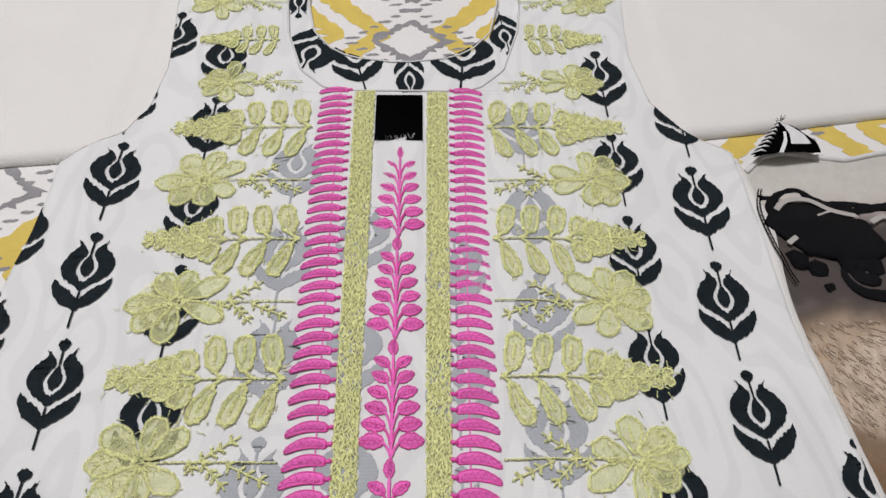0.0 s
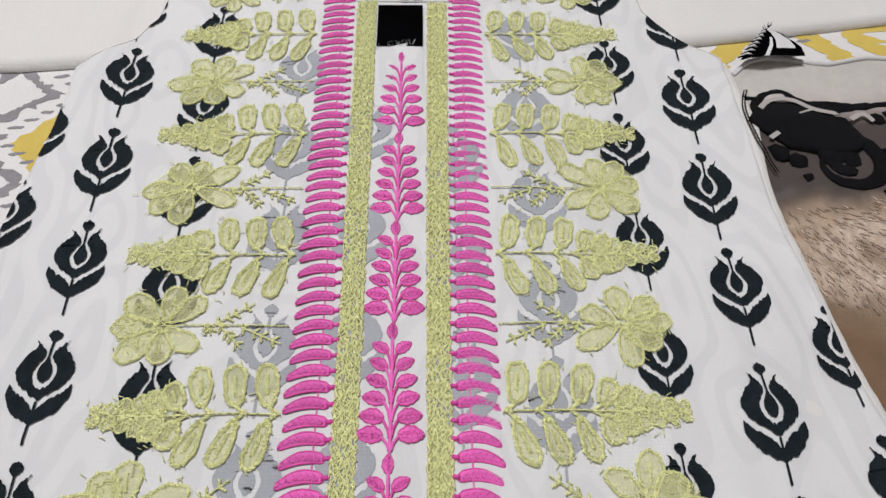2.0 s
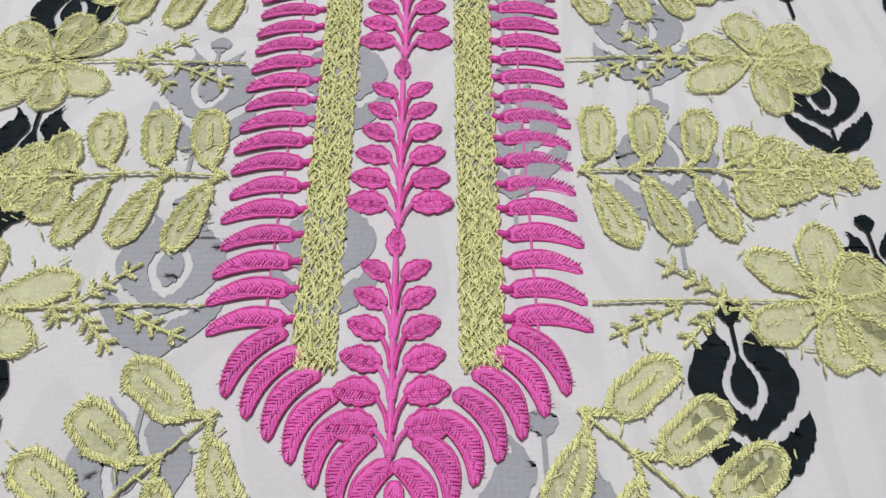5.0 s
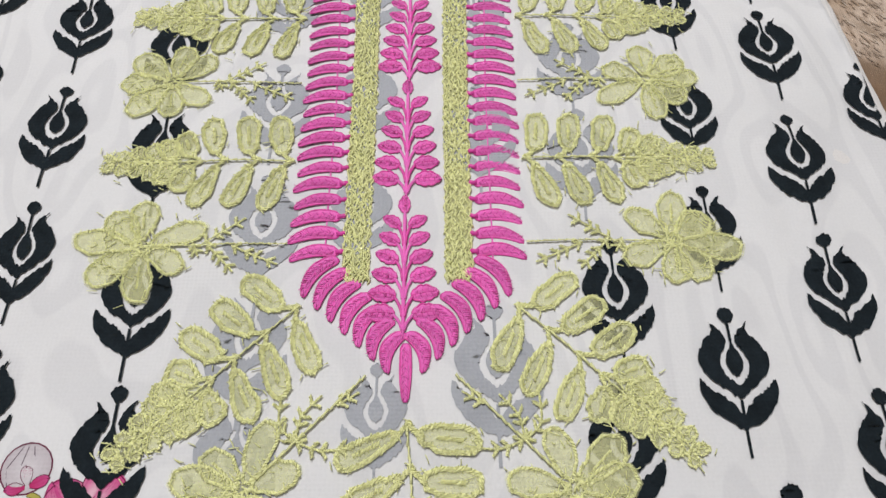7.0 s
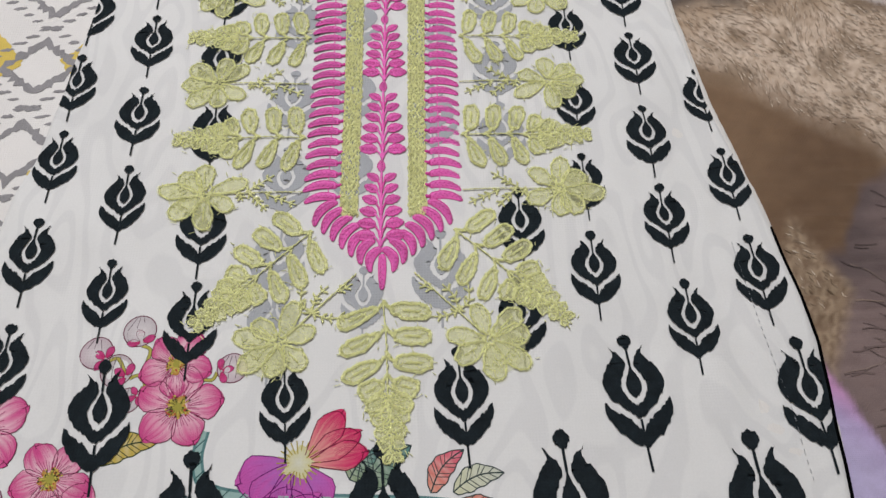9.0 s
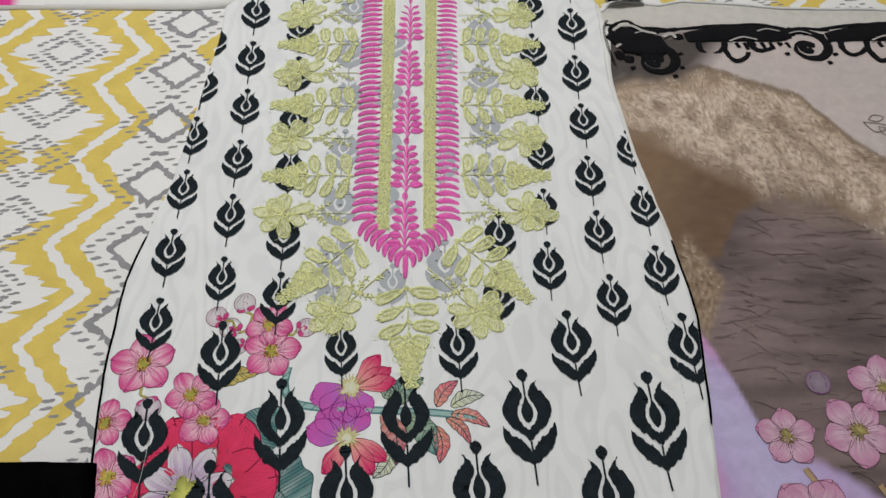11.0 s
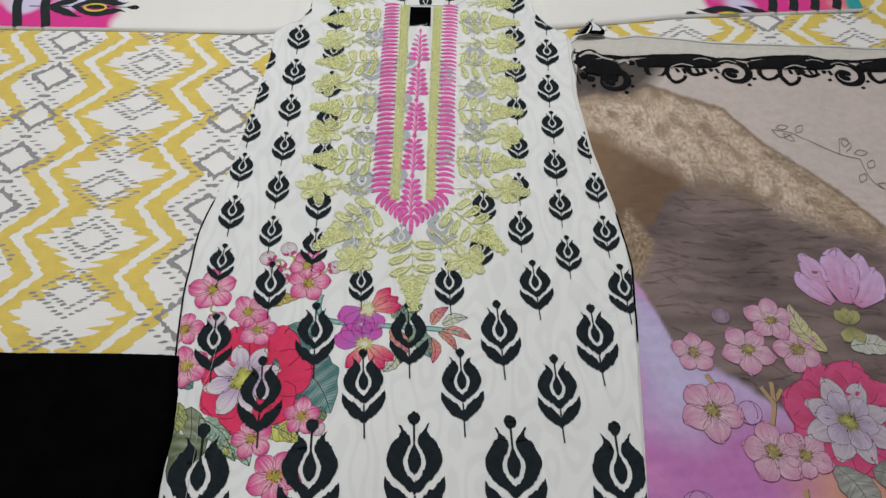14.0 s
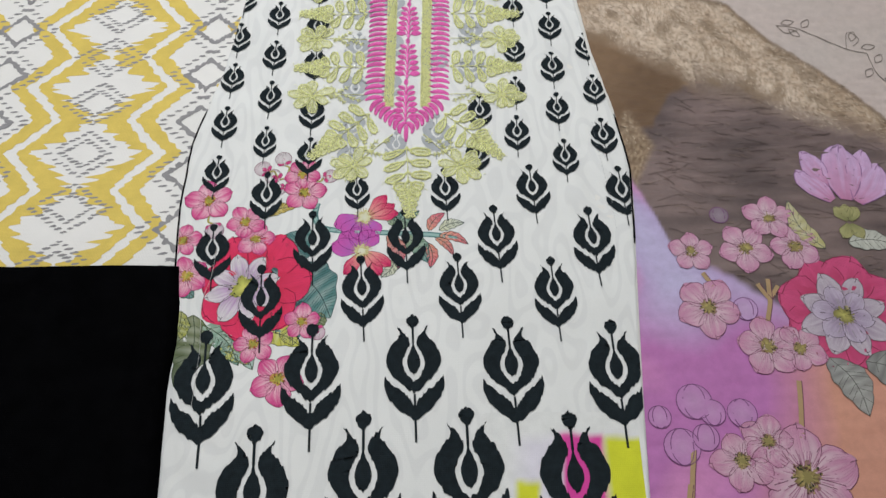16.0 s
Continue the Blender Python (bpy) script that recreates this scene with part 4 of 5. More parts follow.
tips = (0.463, 0.3725, 0.2865, 0.2055, 0.1195, 0.036)
for q in range(5):
    top, foot = tips[q], tips[q + 1]
    h = top - foot
    cx = interp(top, (0.1, -0.0015), (0.47, 0.001))
    b = Build()
    b.tube([(cx + 0.0004 * wobble(y, 1, 120), y, kurta_z(cx, y) + 0.001) for y in steps(foot - 0.002, top - 0.010, 0.005)], 0.0012)
    spike = part("flower_spike", b, PINK_THREAD, kurta, "pink embroidered leafy spike")
    place("satin_leaflet", LEAFLET, spike, cx, top - 0.0115, math.pi / 2, 0.80, 1, 0.0006, squash=0.9)
    n = 6
    for i in range(n):
        u = i / (n - 1)
        yc = top - h * (0.205 + 0.665 * u)
        for s in (-1, 1):
            a = 0.62 - 0.55 * u + random.uniform(-0.06, 0.06)
            size = (0.80 + 0.26 * u) * (1.0 if q > 1 else 0.95)
            xr = cx + s * (0.0026 + 0.0022 * u)
            yr = yc - math.sin(a) * 0.0072 * size
            place("satin_leaflet", LEAFLET, spike, xr, yr, a if s > 0 else math.pi - a, size, s, 0.0005, squash=1.0 + 0.08 * u)
            # the stalk leaves the stem well below and runs up beside it
            lo = max(yr - h * 0.15, foot + 0.001)
            pts = smooth_path([(cx + s * 0.0006, lo), (cx + s * (0.0012 + 0.0008 * u), (lo + yr) / 2), (xr + s * 0.0008, yr + 0.0002)], 4)
            t = Build()
            t.tube([(x, y, kurta_z(x, y) + 0.0013) for x, y in pts], 0.00095, sides=5)
            part("stalk", t, PINK_THREAD if i % 2 else PINK_CORD, spike)

# ---- black insert of the neck slit ----
b = Build()
rows = [[(-0.0205 + 0.0395 * i / 8, y, kurta_z(0, y) + 0.0012) for i in range(9)] for y in steps(0.470, 0.5245, 0.006)]
b.add([p for r in rows for p in r], [(j * 9 + i, j * 9 + i + 1, (j + 1) * 9 + i + 1, (j + 1) * 9 + i) for j in range(len(rows) - 1) for i in range(8)])
part("slit_backing", b, BLACK_CLOTH, kurta, "plain black cloth behind the neck slit")
b = Build()
ring = [(-0.0205, 0.40), (0.019, 0.40), (0.019, 0.4765), (0.010, 0.4755), (0.002, 0.4725), (-0.008, 0.4685), (-0.0165, 0.4655), (-0.0205, 0.4645)]
b.fan([(x, y, kurta_z(x, y) + 0.0004 + (0.0012 if y > 0.45 else 0)) for x, y in ring])
part("slit_flap", b, WHITE_COTTON, kurta)
b = Build()
for i in range(26):
    x = random.uniform(-0.020, 0.012)
    y = 0.4655 + (x + 0.0205) * 0.28
    b.tube([(x, y - 0.002, kurta_z(x, y) + 0.002), (x + random.uniform(-0.003, 0.004), y + random.uniform(0.001, 0.006), kurta_z(x, y) + 0.0022)], 0.00016, sides=3)
part("frayed_threads", b, PIPING_WHITE, kurta, "frayed threads on the cut edge")


# ---- lime and gold embroidery ----
def squiggle(build, x, ylo, yhi, amp, wave, r, phase, z=kurta_z, lift=0.0008):
    pts = []
    for y in steps(ylo, yhi, 0.0016):
        px = x(y) + amp * math.sin(2 * math.pi * y / wave + phase) + 0.0004 * wobble(y, phase, 150)
        pts.append((px, y, z(px, y) + lift + 0.0005 * math.sin(2 * math.pi * y / wave * 2 + phase)))
    build.tube(pts, r, sides=4, taper=False)


for s in (-1, 1):
    b = Build()
    lo_x = lambda y: s * interp(y, (0.06, 0.0205), (0.19, 0.0205), (0.53, 0.0225)) + 0.0005
    hi_x = lambda y: s * interp(y, (0.06, 0.032), (0.075, 0.0355), (0.19, 0.0355), (0.53, 0.0395)) + 0.0005
    a, c = [], []
    for y in steps(0.066, 0.530, 0.004):
        a.append((lo_x(y), y, kurta_z(lo_x(y), y) + 0.0005))
        c.append((hi_x(y), y, kurta_z(hi_x(y), y) + 0.0005))
    b.strip(a, c, slot=1)
    for k in range(9):
        u = 0.04 + 0.92 * k / 8
        squiggle(b, lambda y: lo_x(y) + (hi_x(y) - lo_x(y)) * u + 0.0012 * wobble(y, k, 60), 0.064 + 0.003 * (k % 3), 0.530, (0.0009, 0.0016, 0.0006)[k % 3], (0.0071, 0.0093, 0.0128)[k % 3], 0.00055, 1.7 * k + 0.6 * s)
    for i in range(2600):
        y = random.uniform(0.066, 0.530)
        x = lo_x(y) + (hi_x(y) - lo_x(y)) * random.random()
        an = random.choice((1.1, 2.0)) + random.uniform(-0.35, 0.35)
        d = random.uniform(0.0012, 0.0026)
        z0 = kurta_z(x, y) + 0.0014
        b.tube([(x - d * math.cos(an), y - d * math.sin(an), z0 - 0.0004), (x, y, z0 + 0.0003), (x + d * math.cos(an), y + d * math.sin(an), z0 - 0.0004)], 0.00042, sides=4)
    part("braid_strip", b, [GOLD_THREAD, GOLD_BASE], kurta, "lime and gold braided strip")


class Motif:
    """Draws one embroidered motif in its own turned and mirrored frame."""

    def __init__(self, x, y, angle, mirror=1, scale=1.0):
        self.o, self.c, self.s, self.k, self.mirror, self.b = (x, y), math.cos(angle), math.sin(angle), scale, mirror, Build()

    def at(self, u, v, lift):
        v *= self.mirror
        x, y = self.o[0] + self.k * (u * self.c - v * self.s), self.o[1] + self.k * (u * self.s + v * self.c)
        return (x, y, kurta_z(x, y) + lift * 0.6 + 0.0010)

    def line(self, pts, r=0.0007, lift=0.0011, jitter=0.0006, sides=4):
        self.b.tube([self.at(u + random.uniform(-jitter, jitter), v + random.uniform(-jitter, jitter), lift + random.uniform(-0.0001, 0.0003)) for u, v in pts], [r * random.uniform(0.7, 1.3) for _ in pts], sides=sides)

    def stitches(self, u, v, n, reach, r=0.0005, aim=None):
        for _ in range(n):
            a = random.uniform(0, 6.283) if aim is None else aim + random.uniform(-0.4, 0.4)
            d = min(reach, 0.0055) * random.uniform(0.4, 1.0)
            p, q = u + random.uniform(-reach, reach) * 0.7, v + random.uniform(-reach, reach) * 0.7
            self.line([(p, q), (p + d * 0.5 * math.cos(a), q + d * 0.5 * math.sin(a)), (p + d * math.cos(a), q + d * math.sin(a))], r, 0.0012, 0.0002)

    def satin(self, pts, w=0.0013, lift=0.0010, gap=0.0012, lean=0.75):
        """A band of slanting satin stitches laid side by side along a line."""
        acc, side_a, side_c = 0.0, [], []
        for i in range(len(pts)):
            (a, c), (d, e) = pts[max(i - 1, 0)], pts[min(i + 1, len(pts) - 1)]
            h = math.atan2(e - c, d - a)
            side_a.append(self.at(pts[i][0] - 0.75 * w * math.sin(h), pts[i][1] + 0.75 * w * math.cos(h), lift))
            side_c.append(self.at(pts[i][0] + 0.75 * w * math.sin(h), pts[i][1] - 0.75 * w * math.cos(h), lift))
        self.b.strip(side_a, side_c)
        for (a, c), (d, e) in zip(pts, pts[1:]):
            run, h = math.hypot(d - a, e - c), math.atan2(e - c, d - a)
            while acc < run:
                t = acc / run
                p, q, k = a + (d - a) * t, c + (e - c) * t, h + lean + random.uniform(-0.3, 0.3)
                g = w * random.uniform(0.95, 1.45)
                self.line([(p - g * math.cos(k), q - g * math.sin(k)), (p + g * math.cos(k), q + g * math.sin(k))], 0.00038, lift + 0.0003, 0.0003, 3)
                acc += gap * random.uniform(0.8, 1.25)
            acc -= run

    def loop(self, u, v, angle, length, width, fill=True, doubled=True, w=0.0015, square=0.75, root=0.75, gap=0.0012):
        """A long rounded leaf: open net inside a satin-stitched rim, with one short bar along its middle."""
        ring, n = [], 20
        for i in range(n + 1):
            t = i / n * 2 * math.pi
            ct, st = math.cos(t), math.sin(t)
            p = length * 0.5 * (1 - math.copysign(abs(ct) ** square, ct))
            k = width * math.copysign(abs(st) ** square, st) * (root + (1 - root) * min(1.0, 1.6 * p / length))
            ring.append((u + p * math.cos(angle) - k * math.sin(angle) + random.uniform(-0.0008, 0.0008), v + p * math.sin(angle) + k * math.cos(angle) + random.uniform(-0.0008, 0.0008)))
        if fill:
            self.b.fan([self.at(p, q, 0.0008) for p, q in ring[:-1]], slot=1)
            mu, mv = u + length * 0.5 * math.cos(angle), v + length * 0.5 * math.sin(angle)
            self.b.fan([self.at(mu + (p - mu) * 1.14, mv + (q - mv) * 1.12, 0.0005) for p, q in ring[:-1]], slot=1)
        self.satin(ring, w, gap=gap)
        if doubled:
            ends = [(u + length * k * math.cos(angle), v + length * k * math.sin(angle)) for k in (0.30, 0.52, 0.74)]
            self.satin(ends, w * 0.8, gap=gap)
        for _ in range(6):
            p, q = random.choice(ring)
            self.stitches(p, q, 1, 0.0065, 0.0003)

    def lace_tip(self, lo, hi, wide, narrow):
        """The close-worked end of a leaf: pale net scalloped with small rings."""
        n = 5
        for i in range(n):
            t = i / (n - 1)
            u, half = lo + (hi - lo) * t, wide + (narrow - wide) * t
            for s in (-1, 1):
                self.loop(u, s * 0.0008, s * (1.05 - 0.35 * t), half * 1.25, half * 0.46, doubled=False, w=0.0008, gap=0.0020, square=0.95)
            ring = [(u + half * 0.7 * math.cos(k * 0.628), half * 1.0 * math.sin(k * 0.628)) for k in range(10)]
            self.b.fan([self.at(p, q, 0.0006) for p, q in ring], slot=1)
            self.stitches(u, 0, 12, half * 1.0, 0.0004)

    def chain(self, pts, r=0.0006):
        path = smooth_path(pts, 7)
        self.line(path, r * 0.8, 0.0009, 0.0002)
        for i in range(1, len(path)):
            (a, c), (d, e) = path[i - 1], path[i]
            self.line([(a, c + 0.0004), (d, e - 0.0003)], r, 0.0013, 0.0002)

    def fern(self, length=0.110):
        k = length / 0.106
        self.chain([(0, 0), (length * 0.3, 0.0006), (length * 0.6, -0.0006), (length * 0.92, 0.0)])
        for i in range(3):
            u = (0.0065 + 0.0185 * i) * k
            # upright leaves on slanting stalks
            self.satin([(u - 0.0065, 0.0006), (u - 0.003, 0.0022), (u + 0.0006, 0.0056)], 0.0016)
            self.loop(u + 0.0008, 0.0058, 1.40 + random.uniform(-0.06, 0.06), 0.0265 - 0.0010 * i, 0.0062, root=0.8)
            # drooping leaves that narrow to the stem
            u -= 0.002
            self.satin([(u - 0.002, -0.0006), (u + 0.001, -0.0032), (u + 0.0028, -0.0070)], 0.0014)
            self.loop(u + 0.0016, -0.0042, -1.22 + random.uniform(-0.06, 0.06), 0.0295 - 0.0012 * i, 0.0056, root=0.45)
        u = 0.058 * k
        for s in (-1, 1):
            self.satin([(u - 0.006, s * 0.0006), (u, s * 0.004)], 0.0013)
            self.loop(u, s * 0.004, s * 1.15, 0.0165, 0.0062, root=0.7)
            self.loop(u + 0.010, s * 0.002, s * 0.95, 0.0150, 0.0056, root=0.7, doubled=False, w=0.0010)
        self.lace_tip(0.066 * k, length * 0.965, 0.0125, 0.0058)
        self.stitches(length * 0.80, 0, 14, 0.009, 0.0003)
        return self

    def blossom(self, u, v, r):
        for i, (a, reach, wide) in enumerate(((1.62, 0.90, 0.27), (2.66, 1.0, 0.24), (3.62, 1.0, 0.24), (4.66, 0.92, 0.27), (0.82, 0.92, 0.29), (5.50, 0.92, 0.29), (0.02, 1.02, 0.27))):
            a += random.uniform(-0.20, 0.20)
            reach *= random.uniform(0.78, 1.12)
            self.loop(u + 0.12 * r * math.cos(a), v + 0.12 * r * math.sin(a), a, r * reach, r * wide, doubled=i in (0, 3), root=0.42, square=0.9, w=0.0010, gap=0.0015)
        self.stitches(u, v, 16, r * 0.30, 0.0005)
        self.stitches(u, v, 26, r * 0.95, 0.0003)
        # the outer half is closely worked
        for a in (-0.75, -0.35, 0.0, 0.35, 0.75):
            self.stitches(u + 0.72 * r * math.cos(a), v + 0.72 * r * math.sin(a), 6, 0.006, 0.0003)
        ring = [(u + 0.45 * r + 0.52 * r * math.cos(k * 0.524), v + 0.62 * r * math.sin(k * 0.524)) for k in range(12)]
        self.b.fan([self.at(p, q, 0.0006) for p, q in ring], slot=1)

    def twig(self, pts, leaves=4, size=0.0046):
        """A small twig with short thick leaves."""
        path = smooth_path(pts, 6)
        self.satin(path, 0.0007)
        for i in range(leaves):
            j = 1 + int((len(path) - 2) * (i + 0.5) / leaves)
            (a, c), (d, e) = path[j - 1], path[j]
            h = math.atan2(e - c, d - a)
            for s in (-1, 1):
                g = h + s * random.uniform(0.8, 1.1)
                self.satin([(a, c), (a + size * 0.5 * math.cos(g), c + size * 0.5 * math.sin(g)), (a + size * math.cos(g), c + size * math.sin(g))], 0.0010, gap=0.0009)

    def spray(self):
        """A thin stem with leafy twigs and a blossom at its end."""
        self.chain([(0, 0), (0.025, 0.0005), (0.05, 0.0), (0.080, 0.0)], 0.00045)
        self.twig([(0.044, 0.0), (0.036, -0.008), (0.028, -0.0165)])
        self.twig([(0.030, -0.001), (0.017, -0.007), (0.004, -0.0125)])
        self.twig([(0.046, 0.001), (0.036, 0.008), (0.024, 0.0165)])
        self.twig([(0.052, 0.001), (0.048, -0.007)], 2)
        self.blossom(0.080, 0.0, 0.030)
        return self

    def done(self, name, label):
        return part(name, self.b, [GOLD_THREAD, GOLD_NET], kurta, label)


FERN, SPRAY = "lime and gold embroidered fern leaf", "lime and gold embroidered blossom spray"
for s in (-1, 1):
    for y in (0.717, 0.602, 0.4860, 0.3695, 0.2580, 0.1440):
        root = s * interp(y, (0.1, 0.066), (0.49, 0.0725), (0.54, 0.078), (0.6, 0.113), (0.8, 0.118))
        m = Motif(root, y, 0.0 if s > 0 else math.pi, s, 1.0 if y < 0.52 else 0.64)
        m.fern().done("fern_motif", FERN)
    for y in (0.660, 0.543, 0.4272, 0.3160, 0.2035, 0.0890):
        root = s * interp(y, (0.1, 0.066), (0.53, 0.071), (0.545, 0.088), (0.6, 0.11), (0.8, 0.118))
        m = Motif(root, y, (0.0 if s > 0 else math.pi), s, 1.0 if y < 0.52 else 0.80)
        m.spray().done("blossom_motif", SPRAY)
    # the lower group: a slanting fern, a blossom and a spray on each side
    a = math.atan2(-0.078, 0.082)
    m = Motif(s * 0.0565 + 0.001, 0.052, a if s > 0 else math.pi - a, s, 1.04)
    m.fern().done("fern_motif", "slanting lime and gold fern leaf")
    a = math.atan2(-0.0545, 0.054)
    m = Motif(s * 0.0225 + 0.003, 0.0135, a if s > 0 else math.pi - a, s, 1.0)
    m.chain([(0, 0), (0.035, 0), (0.070, 0)])
    m.twig([(0.046, 0.0), (0.036, 0.007), (0.022, 0.008)])
    m.twig([(0.046, 0.0), (0.046, 0.012), (0.036, 0.022)])
    m.twig([(0.046, 0.0), (0.040, -0.012), (0.028, -0.022)])
    m.twig([(0.020, -0.001), (0.008, -0.004)], 2)
    m.blossom(0.078, 0.0, 0.030)
    m.done("blossom_motif", "lime and gold corner blossom")
m = Motif(0.001, -0.009, math.radians(-86), 1, 1.08)
m.fern().done("fern_motif", "hanging lime and gold fern leaf")


# ---- scarf ----
scarf = tagged(new("dupatta"), "sheer scarf printed brown, lilac and magenta, with black lace", "scarf")
TAN, BROWN, SMOKE, BEIGE = (0.36, 0.265, 0.175), (0.140, 0.080, 0.042), (0.100, 0.071, 0.070), (0.53, 0.46, 0.43)
LILAC, MAGENTA, ORANGE = (0.50, 0.44, 0.66), (0.47, 0.165, 0.43), (0.60, 0.29, 0.21)


def soft(v, width):
    return min(max(v / width + 0.5, 0.0), 1.0)


def scarf_colour(x, y):
    n1, n2, n3 = wobble(x, y, 9, 21), wobble(x, y, 60, 22), wobble(x * 1.5, y * 0.9, 150, 23)
    rock = interp(x, (0.26, 0.305), (0.34, 0.318), (0.405, 0.330), (0.46, 0.305), (0.527, 0.281), (0.579, 0.204), (0.647, 0.138), (0.69, 0.091), (0.76, 0.0), (0.85, -0.12), (0.95, -0.2))
    edge = rock - y + 0.004 * n2
    c = blend(BEIGE, (0.56, 0.47, 0.44), soft(n1, 0.8))
    c = blend(c, (0.60, 0.57, 0.52), soft(y - 0.398, 0.02))
    fur = blend((0.52, 0.39, 0.285), (0.74, 0.61, 0.49), soft(0.6 * n3 + 0.5 * n2 + 0.4 * n1, 1.0))
    fur = blend(fur, (0.20, 0.13, 0.08), 0.22 * soft(-n3 + 0.3 * n2 - 0.13, 0.18))
    fur = blend(fur, (0.32, 0.21, 0.12), 0.5 * soft(n1 * 0.3 + 0.05 - edge, 0.04))
    fur = blend(fur, (0.15, 0.10, 0.075), 0.85 * soft(edge - 0.165 + 0.05 * n1 - 0.03 * (x < 0.45), 0.07))
    fur = blend(fur, (0.13, 0.08, 0.045), 0.7 * soft(0.010 - edge + 0.006 * n2, 0.008))
    fur = blend(fur, (0.22, 0.15, 0.09), 0.6 * soft(wobble(x * 1.3 + y, y - 0.6 * x, 26, 31) - 0.18, 0.25))
    c = blend(c, fur, soft(edge, 0.006))
    # brown hollow
    hollow = interp(x, (0.26, 0.235), (0.32, 0.205), (0.40, 0.160), (0.43, 0.140), (0.47, 0.06)) - y + 0.012 * n1
    c = blend(c, blend(BROWN, (0.20, 0.120, 0.065), soft(n1 + 0.4 * n2, 0.9)), soft(hollow, 0.05) * soft(0.46 - x, 0.08))
    # grey-brown stone below
    stone = interp(x, (0.26, -0.02), (0.34, 0.02), (0.37, 0.03), (0.40, 0.085), (0.43, 0.105), (0.50, 0.085), (0.60, 0.05), (0.70, 0.02), (0.95, -0.15)) - y + 0.006 * n2
    grey = blend(SMOKE, (0.21, 0.15, 0.142), soft(n1 + 0.5 * wobble(x * 0.4, y * 3, 22, 3), 0.8))
    c = blend(c, grey, soft(stone, 0.05 if x > 0.44 else 0.012))
    knob = 0.030 - abs(x - 0.335) * 0.9 - abs(y + 0.005) * 0.45
    c = blend(c, blend(TAN, (0.2, 0.13, 0.08), soft(n3, 0.5)), soft(knob, 0.01))
    # smoke under the lace
    c = blend(c, (0.07, 0.055, 0.05), soft(0.42 - x - 1.2 * (0.345 - y) + 0.03 * n1, 0.05) * soft(y - 0.30 + 0.01 * n2, 0.03) * soft(0.385 - y, 0.02))
    # lilac, magenta and orange washes
    low = interp(x, (0.26, 0.03), (0.323, -0.055), (0.347, -0.108), (0.375, -0.185), (0.445, -0.223), (0.478, -0.248), (0.55, -0.29), (0.70, -0.32), (0.95, -0.33)) - y
    wash = blend(LILAC, (0.44, 0.32, 0.56), soft(n1, 0.5))
    wash = blend(wash, MAGENTA, soft(-0.27 - y + 0.06 * n1 + 0.10 * (x - 0.32), 0.10))
    wash = blend(wash, (0.66, 0.27, 0.50), soft(n1 - 0.2, 0.3) * 0.6)
    wash = blend(wash, ORANGE, soft(x - 0.50 + 0.25 * (-0.36 - y) + 0.05 * n1, 0.10) * soft(-0.30 - y, 0.08))
    c = blend(c, wash, soft(low + 0.004 * n2, 0.012))
    return c


b = Build()
xs, ys = steps(0.262, 0.97, 0.0032), steps(-0.66, 0.44, 0.0032)
n = len(xs)


def scarf_top(x):
    """How far the bowed upper hem lies from a straight one."""
    return interp(x, (0.26, 0.439), (0.281, 0.441), (0.295, 0.455), (0.311, 0.460), (0.334, 0.458), (0.364, 0.453), (0.402, 0.462), (0.43, 0.461), (0.545, 0.446), (0.812, 0.439), (0.97, 0.437)) - 0.44


def scarf_y(x, y):
    return y + scarf_top(x) * min(max((y - 0.25) / 0.19, 0.0), 1.0)


SCARF_DYE = material("scarf_dye", attribute=True, rough=0.55, sheen=0.15, vary=0.06, vary_scale=90.0, weave=1500.0, bump=0.3)
b.add([(x, scarf_y(x, y), scarf_z(x, y) + (0.0012 if y > 0.432 else 0.0)) for y in ys for x in xs], [(j * n + i, j * n + i + 1, (j + 1) * n + i + 1, (j + 1) * n + i) for j in range(len(ys) - 1) for i in range(n - 1)],
      [scarf_colour(x, y) for y in ys for x in xs])
scarf_cloth = part("cloth", b, SCARF_DYE, scarf, "soft creased chiffon")
b = Build()
hem_line = [(x, scarf_y(x, 0.44), scarf_z(x, 0.44) + 0.0018) for x in steps(0.279, 0.96, 0.0016)]
b.tube(hem_line, [0.0020 + 0.0006 * (i % 2) for i in range(len(hem_line))], sides=6)
part("hem", b, PIPING_WHITE, scarf, "pale overlocked hem")

# short dark hairs drawn over the tan fur
rnd = random.Random(77)
b = Build()
for _ in range(11000):
    x, y = rnd.uniform(0.27, 0.80), rnd.uniform(-0.02, 0.325)
    c = scarf_colour(x, y)
    if not (0.28 < c[0] < 0.72 and c[0] > c[2] * 1.37):
        continue
    a = 2.2 + 1.1 * wobble(x, y, 16, 41) + rnd.uniform(-0.4, 0.4)
    d, w = rnd.uniform(0.0020, 0.0048), rnd.uniform(0.0003, 0.0007)
    ink = blend(blend(c, (0.20, 0.13, 0.08), 0.52), (0.66, 0.55, 0.44), rnd.choice((0.0, 0.1, 0.2, 0.9)))
    dx, dy = d * math.cos(a), d * math.sin(a)
    ring = [(x - dx, y - dy), (x - dy / d * w, y + dx / d * w), (x + dx, y + dy), (x + dy / d * w, y - dx / d * w)]
    b.add([(p, scarf_y(p, q), scarf_z(p, q) + 0.0007) for p, q in ring], [(0, 1, 2, 3)], [ink] * 4)
tagged(part("hair_print", b, SCARF_DYE, scarf), "short dark hair strokes printed on tan fur", kind="stuff")
# shade of fine cloth creases, painted as thin lines over the brown and grey
b = Build()
